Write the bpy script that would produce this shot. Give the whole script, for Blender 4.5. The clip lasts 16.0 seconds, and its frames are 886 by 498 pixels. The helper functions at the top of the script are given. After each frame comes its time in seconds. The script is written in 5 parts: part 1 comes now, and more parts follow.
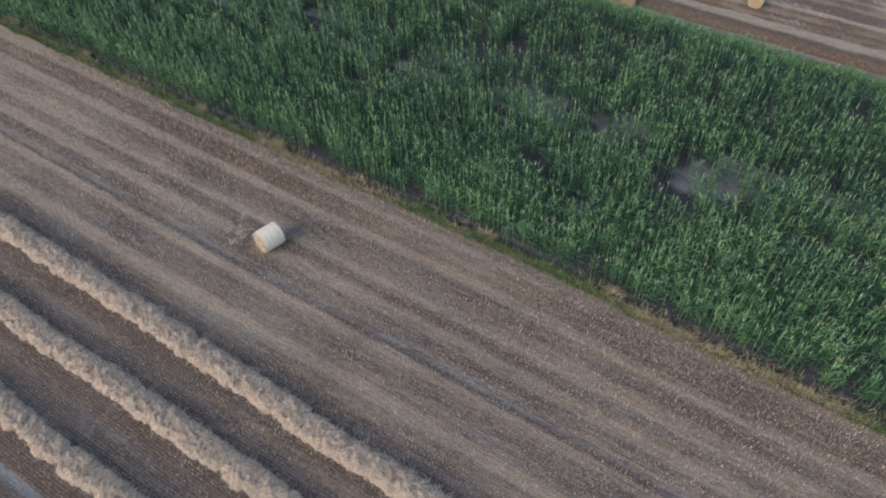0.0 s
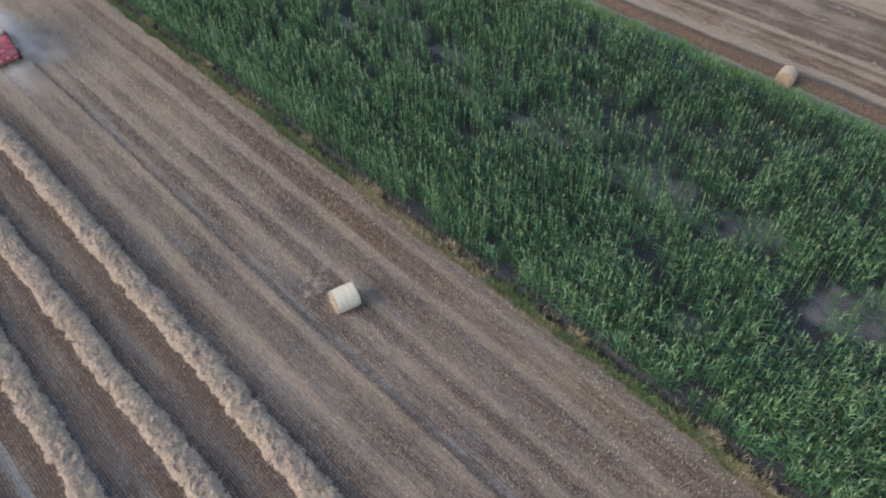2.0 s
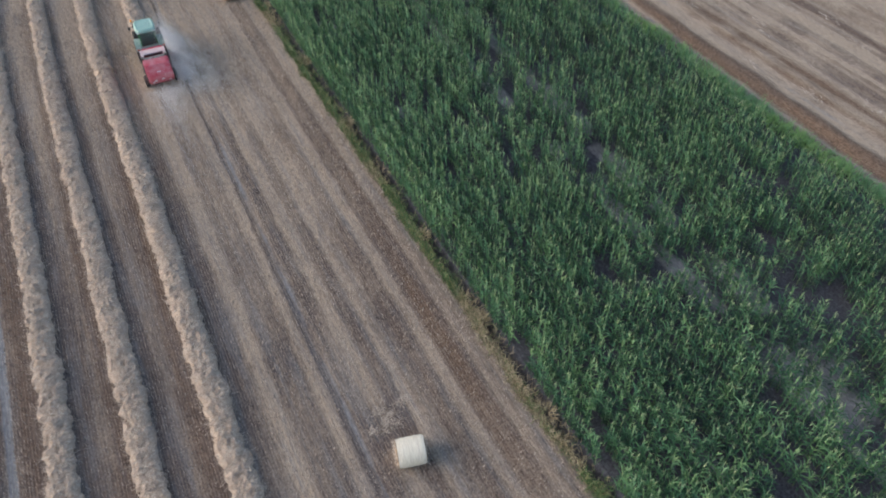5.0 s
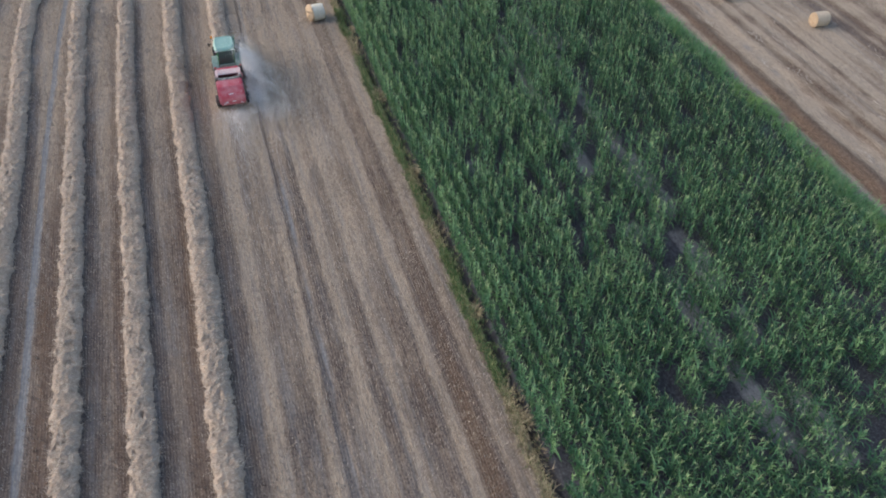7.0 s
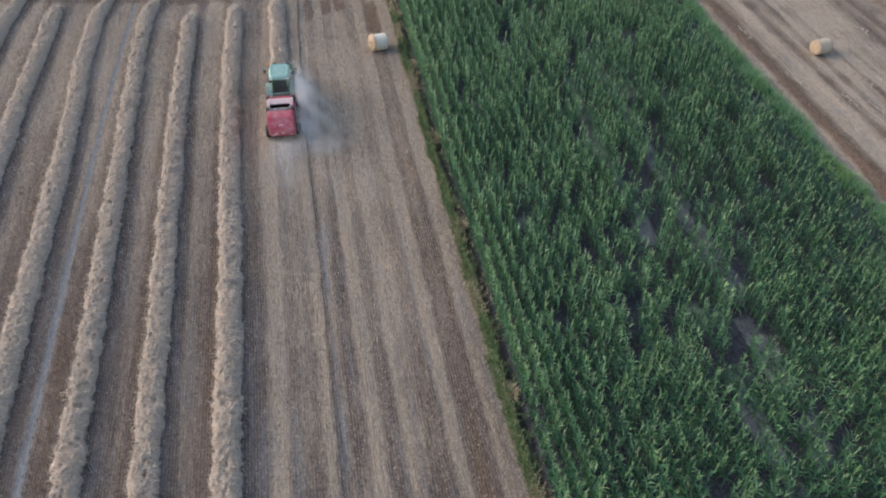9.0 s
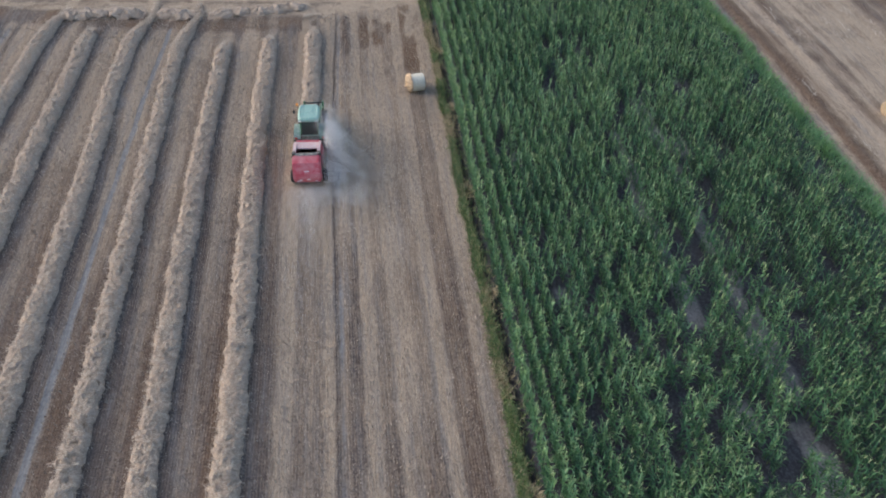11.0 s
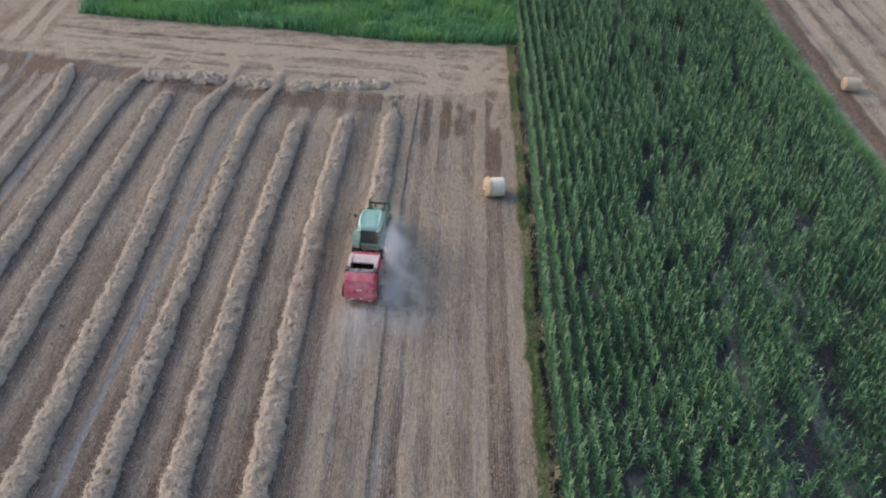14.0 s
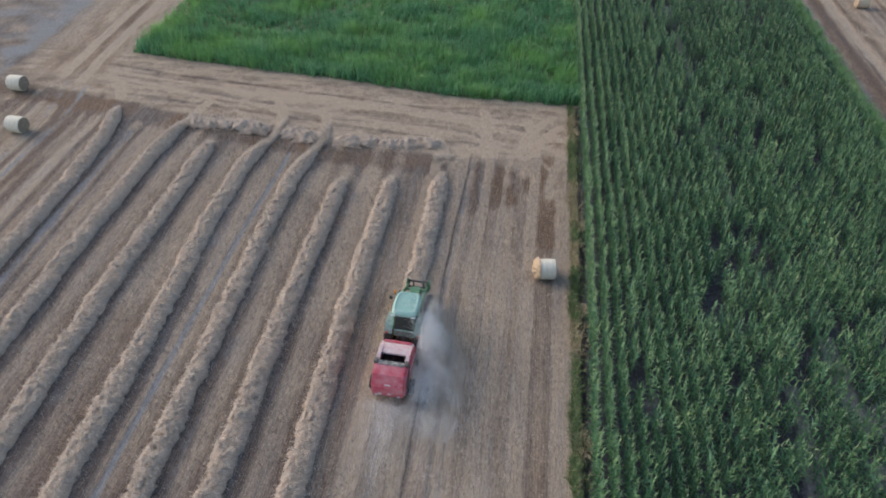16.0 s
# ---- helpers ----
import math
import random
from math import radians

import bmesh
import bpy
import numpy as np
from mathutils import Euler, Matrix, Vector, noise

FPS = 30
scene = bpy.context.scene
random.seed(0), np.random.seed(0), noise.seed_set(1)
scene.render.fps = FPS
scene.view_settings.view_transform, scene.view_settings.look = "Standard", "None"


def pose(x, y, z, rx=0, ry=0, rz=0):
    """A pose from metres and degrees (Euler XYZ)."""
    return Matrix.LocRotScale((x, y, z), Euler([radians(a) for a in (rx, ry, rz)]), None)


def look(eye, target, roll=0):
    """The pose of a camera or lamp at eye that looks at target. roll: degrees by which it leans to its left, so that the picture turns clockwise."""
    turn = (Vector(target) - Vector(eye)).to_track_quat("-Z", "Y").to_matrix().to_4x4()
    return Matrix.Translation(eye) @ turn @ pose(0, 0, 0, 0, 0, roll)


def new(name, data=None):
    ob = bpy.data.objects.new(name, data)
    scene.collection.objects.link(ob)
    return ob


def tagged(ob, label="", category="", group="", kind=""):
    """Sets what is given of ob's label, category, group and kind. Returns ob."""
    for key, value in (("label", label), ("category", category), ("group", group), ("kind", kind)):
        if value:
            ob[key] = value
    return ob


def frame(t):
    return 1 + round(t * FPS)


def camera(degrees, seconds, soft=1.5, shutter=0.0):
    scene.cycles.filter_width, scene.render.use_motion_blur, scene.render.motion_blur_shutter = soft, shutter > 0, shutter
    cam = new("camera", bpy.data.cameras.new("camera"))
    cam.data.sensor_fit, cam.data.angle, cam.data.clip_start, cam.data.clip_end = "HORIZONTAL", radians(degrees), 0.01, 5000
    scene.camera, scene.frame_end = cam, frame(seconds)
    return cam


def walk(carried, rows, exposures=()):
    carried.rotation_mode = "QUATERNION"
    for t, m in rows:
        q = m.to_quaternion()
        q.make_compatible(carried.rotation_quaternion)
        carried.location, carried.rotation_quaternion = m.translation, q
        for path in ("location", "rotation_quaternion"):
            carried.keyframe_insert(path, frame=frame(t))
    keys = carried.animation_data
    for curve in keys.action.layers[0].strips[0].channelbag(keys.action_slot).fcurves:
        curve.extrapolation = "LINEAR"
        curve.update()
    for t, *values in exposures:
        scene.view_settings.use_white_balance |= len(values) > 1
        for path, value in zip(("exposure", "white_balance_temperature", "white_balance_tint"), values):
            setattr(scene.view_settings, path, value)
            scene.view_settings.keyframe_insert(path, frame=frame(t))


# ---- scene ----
cam = camera(64.4, 16.0, soft=1.98)
PATH = [
    (0, (-23.498, -54.759, 28.562), (-22.385, -54.036, 27.066), -1.3),
    (0.5, (-22.417, -54.305, 28.664), (-21.346, -53.517, 27.169), -1.3),
    (1, (-21.279, -53.705, 28.643), (-20.249, -52.858, 27.153), -1.4),
    (1.5, (-20.051, -53.018, 28.741), (-19.067, -52.113, 27.254), -1.4),
    (2, (-18.858, -52.158, 28.854), (-17.919, -51.203, 27.369), -1.1),
    (2.5, (-17.574, -51.313, 28.896), (-16.683, -50.308, 27.414), -1.2),
    (3, (-16.354, -50.348, 29.042), (-15.511, -49.303, 27.56), -1.1),
    (3.5, (-15.223, -49.327, 29.159), (-14.431, -48.241, 27.678), -0.8),
    (4, (-14.123, -48.32, 29.182), (-13.384, -47.191, 27.706), -0.7),
    (4.2, (-13.671, -47.96, 29.193), (-12.958, -46.811, 27.719), -0.9),
    (6.5, (-10.226, -43.017, 29.928), (-9.722, -41.755, 28.46), 0.9),
    (7, (-9.583, -42.026, 29.941), (-9.127, -40.742, 28.476), 1.0),
    (7.5, (-9.031, -41.07, 29.914), (-8.617, -39.766, 28.455), 1.1),
    (8, (-8.491, -40.166, 29.865), (-8.123, -38.843, 28.411), 1.0),
    (10.5, (-6.892, -35.2, 29.774), (-6.645, -33.825, 28.342), 1.7),
    (11, (-6.571, -33.997, 29.813), (-6.355, -32.611, 28.388), 1.6),
    (11.5, (-6.371, -32.677, 29.887), (-6.183, -31.276, 28.472), 1.9),
    (12, (-6.19, -31.221, 29.973), (-6.037, -29.807, 28.567), 1.9),
    (12.5, (-5.993, -29.83, 30.115), (-5.874, -28.405, 28.717), 2.0),
    (13, (-5.768, -28.536, 30.17), (-5.685, -27.098, 28.782), 1.9),
    (13.5, (-5.581, -27.206, 30.234), (-5.536, -25.756, 28.857), 1.9),
    (14, (-5.401, -25.895, 30.289), (-5.394, -24.434, 28.923), 1.9),
    (14.5, (-5.383, -24.609, 30.277), (-5.405, -23.138, 28.922), 1.9),
    (15, (-5.342, -23.335, 30.43), (-5.396, -21.855, 29.086), 1.9),
    (15.5, (-5.326, -22.145, 30.404), (-5.416, -20.653, 29.074), 1.9),
    (16, (-5.228, -20.798, 30.422), (-5.367, -19.297, 29.107), 1.8),
]
walk(cam, [(t, look(eye, target, roll)) for t, eye, target, roll in PATH], ((0, 0.70), (1.5, 0.75), (3.5, 0.82), (7.0, 0.88), (13.0, 0.86), (16.0, 0.78)))

# ---- light ----
SUN_EL, SUN_AZ = radians(28), radians(-68)      # azimuth from +y towards +x
world = bpy.data.worlds.new("sky")
scene.world = world
world.use_nodes = True
wn = world.node_tree.nodes
sky = wn.new("ShaderNodeTexSky")
sky.sky_type, sky.sun_disc = "NISHITA", False
sky.sun_elevation, sky.sun_rotation = SUN_EL, SUN_AZ
sky.air_density, sky.dust_density, sky.ozone_density = 1.0, 1.2, 1.2
wn["Background"].inputs["Strength"].default_value = 0.15
world.node_tree.links.new(sky.outputs[0], wn["Background"].inputs["Color"])
sun = new("sun", bpy.data.lights.new("sun", "SUN"))
sun.data.energy, sun.data.angle, sun.data.color = 1.35, radians(52), (1.0, 0.92, 0.82)
sun.matrix_world = look((math.sin(SUN_AZ) * math.cos(SUN_EL) * 60, math.cos(SUN_AZ) * math.cos(SUN_EL) * 60, math.sin(SUN_EL) * 60), (0, 0, 0))

# ---- numbers of the plan ----
EDGE_Y = (-75, -61, -50, -43, -33, -24, -12, 0, 20, 40, 90)
EDGE_DX = (-1.3, -1.05, -0.55, -0.34, -0.50, -0.30, -0.08, 0.0, 0.40, 0.58, 0.9)
ROW_Y = (-75, -30, -14, 5, 14, 22, 40)
ROW_DX = (-0.7, -0.55, -0.3, 0.0, 0.3, 0.75, 1.4)


def edge_x(y):
    """x of the field's edge, where the verge begins."""
    return np.interp(y, EDGE_Y, EDGE_DX) - 0.42


def far_dx(y):
    """How far the maize strip's far edge bows out."""
    return np.interp(y, (-75, -18, -6, 8, 40, 62, 90), (1.1, 1.30, 1.65, 1.95, 1.70, 1.85, 2.0))


def row_dx(y):
    return np.interp(y, ROW_Y, ROW_DX)


def straighten(x, y):
    """The distance across the swaths, with the field's slight bend taken out."""
    k = np.clip((np.asarray(x) + 9.8) / 9.0, 0, 1)
    return x - (1 - k) * row_dx(y) - k * np.interp(y, EDGE_Y, EDGE_DX)


def lattice(n, seed):
    return np.random.default_rng(seed).random((n, n))


def vnoise(x, y, size, seed=0):
    """Smooth value noise from 0 to 1 over blobs of that size."""
    g = lattice(256, seed)
    x, y = np.asarray(x, float) / size, np.asarray(y, float) / size
    i, j = np.floor(x).astype(int), np.floor(y).astype(int)
    u, v = x - i, y - j
    u, v = u * u * (3 - 2 * u), v * v * (3 - 2 * v)
    i0, i1, j0, j1 = i % 256, (i + 1) % 256, j % 256, (j + 1) % 256
    return (g[i0, j0] * (1 - u) + g[i1, j0] * u) * (1 - v) + (g[i0, j1] * (1 - u) + g[i1, j1] * u) * v


def band(u, a, b, soft=0.12):
    """1 between a and b, falling to 0 over the soft width."""
    return np.clip((u - a) / soft + 0.5, 0, 1) * np.clip((b - u) / soft + 0.5, 0, 1)


# ---- materials ----
def material(name):
    m = bpy.data.materials.new(name)
    m.use_nodes = True
    nt = m.node_tree
    return m, nt, nt.nodes["Principled BSDF"]


def add(nt, kind, **values):
    n = nt.nodes.new(kind)
    for key, v in values.items():
        n.inputs[key.replace("_", " ")].default_value = v
    return n


def ramp(nt, fac, stops):
    r = nt.nodes.new("ShaderNodeValToRGB")
    e = r.color_ramp.elements
    while len(e) < len(stops):
        e.new(0.5)
    for el, (p, c) in zip(e, stops):
        el.position, el.color = p, (*c, 1)
    nt.links.new(fac, r.inputs[0])
    return r.outputs[0]


def mix(nt, fac, a, b, blend="MIX"):
    n = nt.nodes.new("ShaderNodeMix")
    n.data_type, n.blend_type = "RGBA", blend
    for socket, v in ((n.inputs[0], fac), (n.inputs[6], a), (n.inputs[7], b)):
        if isinstance(v, (int, float)):
            socket.default_value = v
        elif isinstance(v, tuple):
            socket.default_value = (*v, 1)
        else:
            nt.links.new(v, socket)
    return n.outputs[2]


def noise_of(nt, scale, detail=4, stretch=None, coords="Object", rough=0.6):
    tc = nt.nodes.new("ShaderNodeTexCoord")
    n = add(nt, "ShaderNodeTexNoise", Scale=scale, Detail=detail, Roughness=rough)
    out = tc.outputs[coords]
    if stretch:
        mp = nt.nodes.new("ShaderNodeMapping")
        mp.inputs["Scale"].default_value = stretch
        nt.links.new(out, mp.inputs[0])
        out = mp.outputs[0]
    nt.links.new(out, n.inputs["Vector"])
    return n.outputs["Fac"]


def bump(nt, bsdf, height, strength=0.4, distance=0.02):
    b = add(nt, "ShaderNodeBump", Strength=strength, Distance=distance)
    nt.links.new(height, b.inputs["Height"])
    nt.links.new(b.outputs[0], bsdf.inputs["Normal"])


def painted(name, color, rough=0.45, dust=(0.36, 0.31, 0.26), dusty=0.35, metal=0.0, scale=5.0):
    """Paint or plain material with field dust lying on it in patches and up-facing films."""
    m, nt, b = material(name)
    f = noise_of(nt, scale, 6)
    f2 = noise_of(nt, scale * 9, 3)
    patch = ramp(nt, f, ((0.35, (0, 0, 0)), (0.75, (dusty * 2,) * 3)))
    c = mix(nt, patch, mix(nt, f2, tuple(v * 0.82 for v in color), color), dust)
    nt.links.new(c, b.inputs["Base Color"])
    nt.links.new(ramp(nt, f, ((0.3, (rough,) * 3), (0.8, (min(1, rough + 0.35),) * 3))), b.inputs["Roughness"])
    b.inputs["Metallic"].default_value = metal
    bump(nt, b, f2, 0.15, 0.004)
    return m


def island_mat(name, stops, rough=0.7, translucent=0.0, patch=None, patch_scale=0.25):
    """Each leaf or stalk its own tone; patch adds a wide drift of colour over the field."""
    m, nt, b = material(name)
    g = nt.nodes.new("ShaderNodeNewGeometry")
    c = ramp(nt, g.outputs["Random Per Island"], stops)
    if patch:
        f = noise_of(nt, patch_scale, 3)
        c = mix(nt, ramp(nt, f, ((0.42, (0, 0, 0)), (0.68, (1, 1, 1)))), c, mix(nt, 0.7, c, patch))
    nt.links.new(c, b.inputs["Base Color"])
    b.inputs["Roughness"].default_value = rough
    if translucent:
        t = nt.nodes.new("ShaderNodeBsdfTranslucent")
        nt.links.new(c, t.inputs["Color"])
        s = nt.nodes.new("ShaderNodeMixShader")
        s.inputs[0].default_value = translucent
        nt.links.new(b.outputs[0], s.inputs[1])
        nt.links.new(t.outputs[0], s.inputs[2])
        nt.links.new(s.outputs[0], nt.nodes["Material Output"].inputs["Surface"])
    return m


def ground_material():
    """Soil, straw cover, compacted tracks and green regrowth, laid out by the sheet's cover masks."""
    m, nt, b = material("field_ground")
    at = nt.nodes.new("ShaderNodeAttribute")
    at.attribute_name = "cover"
    sep = nt.nodes.new("ShaderNodeSeparateColor")
    nt.links.new(at.outputs["Color"], sep.inputs[0])
    fine = noise_of(nt, 9.0, 6)
    streak = noise_of(nt, 1.0, 5, (6.5, 0.7, 1.0))
    across = noise_of(nt, 1.0, 6, (0.35, 5.0, 1.0), rough=0.75)
    streak = mix(nt, at.outputs["Alpha"], streak, across)
    wide = noise_of(nt, 0.35, 4)
    speck = noise_of(nt, 26.0, 3)
    soil = ramp(nt, fine, ((0.30, (0.066, 0.049, 0.041)), (0.52, (0.122, 0.097, 0.085)), (0.75, (0.212, 0.174, 0.152))))
    soil = mix(nt, ramp(nt, wide, ((0.35, (0, 0, 0)), (0.7, (0.38,) * 3))), soil, (0.135, 0.094, 0.070))
    ea = nt.nodes.new("ShaderNodeAttribute")
    ea.attribute_name = "earth"
    loam = ramp(nt, fine, ((0.30, (0.085, 0.052, 0.034)), (0.52, (0.165, 0.106, 0.070)), (0.75, (0.26, 0.180, 0.125))))
    soil = mix(nt, ea.outputs["Fac"], soil, loam)
    da = nt.nodes.new("ShaderNodeAttribute")
    da.attribute_name = "soil_shade"
    # grey maize soil, darkened to stand for shade under the leaves
    shaded_soil = ramp(nt, fine, ((0.30, (0.030, 0.030, 0.034)), (0.52, (0.062, 0.063, 0.070)), (0.75, (0.115, 0.116, 0.126))))
    soil = mix(nt, da.outputs["Fac"], soil, shaded_soil)
    straw = ramp(nt, speck, ((0.28, (0.21, 0.157, 0.113)), (0.5, (0.37, 0.285, 0.208)), (0.75, (0.53, 0.43, 0.32))))
    hard = ramp(nt, fine, ((0.3, (0.155, 0.152, 0.151)), (0.7, (0.274, 0.268, 0.263))))
    green = ramp(nt, fine, ((0.3, (0.045, 0.085, 0.03)), (0.7, (0.11, 0.15, 0.06))))

    dr = nt.nodes.new("ShaderNodeAttribute")
    dr.attribute_name = "drill"
    wv = nt.nodes.new("ShaderNodeMath")
    wv.operation = "SINE"
    nt.links.new(dr.outputs["Fac"], wv.inputs[0])
    lines = ramp(nt, wv.outputs[0], ((0.30, (0, 0, 0)), (0.85, (1, 1, 1))))
    lines = mix(nt, 1.0, lines, ramp(nt, noise_of(nt, 2.2, 4), ((0.36, (0.15,) * 3), (0.62, (1,) * 3))), "MULTIPLY")
    lines = mix(nt, 1.0, lines, ramp(nt, speck, ((0.3, (0.3,) * 3), (0.6, (1,) * 3))), "MULTIPLY")

    def masked(mask, f, lo, hi):
        mm = nt.nodes.new("ShaderNodeMath")
        mm.operation = "MULTIPLY_ADD"
        nt.links.new(f, mm.inputs[0])
        mm.inputs[1].default_value = 0.9
        nt.links.new(mask, mm.inputs[2])
        return ramp(nt, mm.outputs[0], ((lo, (0, 0, 0)), (hi, (1, 1, 1))))

    c = mix(nt, masked(sep.outputs[0], mix(nt, 0.45, streak, fine), 0.56, 1.24), soil, straw)
    rub = ramp(nt, noise_of(nt, 1.0, 3, (2.6, 0.16, 1.0)), ((0.46, (0, 0, 0)), (0.66, (0.42,) * 3)))
    c = mix(nt, mix(nt, ea.outputs["Fac"], mix(nt, at.outputs["Alpha"], rub, (0, 0, 0)), (0, 0, 0)), c, hard)
    c = mix(nt, masked(sep.outputs[2], wide, 0.70, 1.25), c, hard)
    c = mix(nt, masked(sep.outputs[1], fine, 0.70, 1.15), c, green)
    c = mix(nt, mix(nt, at.outputs["Alpha"], ramp(nt, streak, ((0.32, (0.30,) * 3), (0.52, (0, 0, 0)))), (0.03,) * 3), c, mix(nt, 0.6, c, (0.07, 0.055, 0.048)))
    lines = mix(nt, 1.0, lines, ramp(nt, sep.outputs[0], ((0.22, (0.50,) * 3), (0.60, (1.05,) * 3))), "MULTIPLY")
    keep_lines = mix(nt, at.outputs["Alpha"], lines, (0, 0, 0))
    c = mix(nt, mix(nt, 1.0, keep_lines, (0.95, 0.95, 0.95), "MULTIPLY"), c, mix(nt, 0.80, c, (0.40, 0.32, 0.245)))
    c = mix(nt, 1.0, c, ramp(nt, noise_of(nt, 3.5, 5, (2.2, 0.7, 1.0)), ((0.34, (0.80, 0.78, 0.77)), (0.66, (1.16, 1.14, 1.10)))), "MULTIPLY")
    nt.links.new(c, b.inputs["Base Color"])
    b.inputs["Roughness"].default_value = 0.95
    b.inputs["Specular IOR Level"].default_value = 0.15
    hsum = mix(nt, 0.35, mix(nt, 0.5, fine, streak), keep_lines)
    bump(nt, b, hsum, 0.7, 0.08)
    return m


def straw_body_material():
    m, nt, b = material("straw_mass")
    a, s = noise_of(nt, 3.0, 5), noise_of(nt, 60.0, 2)
    tc = nt.nodes.new("ShaderNodeTexCoord")
    turn, size = nt.nodes.new("ShaderNodeMapping"), nt.nodes.new("ShaderNodeMapping")
    turn.inputs["Rotation"].default_value = (0, 0, -0.45)
    size.inputs["Scale"].default_value = (4.0, 17.0, 9.0)
    fib = add(nt, "ShaderNodeTexNoise", Scale=1.0, Detail=6.0, Roughness=0.68, Distortion=0.6)
    nt.links.new(tc.outputs["Object"], turn.inputs[0])
    nt.links.new(turn.outputs[0], size.inputs[0])
    nt.links.new(size.outputs[0], fib.inputs["Vector"])
    c2 = fib.outputs["Fac"]
    # fibre tones; the dark ends also paint shade into the bumped clefts
    c = ramp(nt, c2, ((0.30, (0.255, 0.182, 0.134)), (0.5, (0.45, 0.342, 0.260)), (0.70, (0.63, 0.497, 0.387))))
    c = mix(nt, ramp(nt, a, ((0.45, (0, 0, 0)), (0.75, (0.35,) * 3))), c, (0.33, 0.275, 0.225))
    c = mix(nt, ramp(nt, s, ((0.3, (0.4,) * 3), (0.55, (0, 0, 0)))), c, (0.26, 0.19, 0.135))
    nt.links.new(c, b.inputs["Base Color"])
    b.inputs["Roughness"].default_value = 0.9
    b.inputs["Specular IOR Level"].default_value = 0.15
    bump(nt, b, mix(nt, 0.4, c2, s), 1.0, 0.05)
    return m


def glass_material():
    m, nt, b = material("tinted_glass")
    b.inputs["Base Color"].default_value = (0.10, 0.15, 0.13, 1)
    b.inputs["Roughness"].default_value = 0.16
    b.inputs["Transmission Weight"].default_value = 0.25
    return m


def net_wrap_material(name, low, high):
    m, nt, b = material(name)
    st, f = noise_of(nt, 1.0, 3, (30.0, 3.0, 3.0)), noise_of(nt, 6.0, 4)
    c = ramp(nt, st, ((0.3, low), (0.6, high)))
    c = mix(nt, ramp(nt, f, ((0.5, (0, 0, 0)), (0.8, (0.35,) * 3))), c, (0.50, 0.41, 0.30))
    nt.links.new(c, b.inputs["Base Color"])
    b.inputs["Roughness"].default_value = 0.8
    b.inputs["Specular IOR Level"].default_value = 0.25
    bump(nt, b, st, 0.5, 0.01)
    return m


def bale_end_material(name, low, high, pit):
    m, nt, b = material(name)
    tc = nt.nodes.new("ShaderNodeTexCoord")
    w = add(nt, "ShaderNodeTexWave", Scale=9.0, Distortion=5.0, Detail=3.0)
    w.wave_type, w.rings_direction = "RINGS", "X"
    nt.links.new(tc.outputs["Object"], w.inputs["Vector"])
    f = noise_of(nt, 30.0, 4)
    c = ramp(nt, w.outputs["Fac"], ((0.1, low), (0.9, high)))
    c = mix(nt, ramp(nt, f, ((0.35, (0.6,) * 3), (0.6, (0, 0, 0)))), c, pit)
    nt.links.new(c, b.inputs["Base Color"])
    b.inputs["Roughness"].default_value = 0.9
    bump(nt, b, f, 0.8, 0.03)
    return m


def leaf_material():
    """Maize leaf: a little variation leaf by leaf, more from plant to plant, pale midrib sheen mixed in; canopy shade
    is painted as darker low leaves.
    """
    m, nt, b = material("maize_leaves")
    g = nt.nodes.new("ShaderNodeNewGeometry")
    at = nt.nodes.new("ShaderNodeAttribute")
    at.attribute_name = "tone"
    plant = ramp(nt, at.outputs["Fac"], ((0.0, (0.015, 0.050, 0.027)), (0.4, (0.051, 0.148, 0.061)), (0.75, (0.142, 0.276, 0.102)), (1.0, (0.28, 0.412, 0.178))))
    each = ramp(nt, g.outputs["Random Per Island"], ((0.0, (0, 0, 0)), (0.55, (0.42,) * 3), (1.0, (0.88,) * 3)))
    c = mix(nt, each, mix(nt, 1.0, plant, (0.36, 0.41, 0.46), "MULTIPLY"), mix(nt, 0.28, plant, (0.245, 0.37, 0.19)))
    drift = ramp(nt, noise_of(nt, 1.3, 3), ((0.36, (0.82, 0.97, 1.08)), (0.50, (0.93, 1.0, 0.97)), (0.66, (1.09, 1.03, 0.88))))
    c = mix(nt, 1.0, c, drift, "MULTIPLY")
    nt.links.new(c, b.inputs["Base Color"])
    b.inputs["Roughness"].default_value = 0.52
    b.inputs["Specular IOR Level"].default_value = 0.30
    t = nt.nodes.new("ShaderNodeBsdfTranslucent")
    nt.links.new(c, t.inputs["Color"])
    s = nt.nodes.new("ShaderNodeMixShader")
    s.inputs[0].default_value = 0.08
    nt.links.new(b.outputs[0], s.inputs[1])
    nt.links.new(t.outputs[0], s.inputs[2])
    nt.links.new(s.outputs[0], nt.nodes["Material Output"].inputs["Surface"])
    return m


M_GROUND = ground_material()
M_STRAW = straw_body_material()
M_STRAND = island_mat("straw_strands", ((0.0, (0.22, 0.158, 0.112)), (0.5, (0.43, 0.335, 0.25)), (1.0, (0.63, 0.53, 0.41))), 0.75)
M_STUBBLE = island_mat("stubble_stalks", ((0.0, (0.20, 0.150, 0.112)), (0.5, (0.34, 0.268, 0.205)), (1.0, (0.50, 0.415, 0.325))), 0.85)
M_LEAF = leaf_material()
M_STALK = island_mat("maize_stalks", ((0.0, (0.07, 0.12, 0.04)), (1.0, (0.16, 0.20, 0.08))), 0.6)
M_TASSEL = island_mat("maize_tassels", ((0.0, (0.17, 0.24, 0.11)), (1.0, (0.36, 0.42, 0.22))), 0.8)
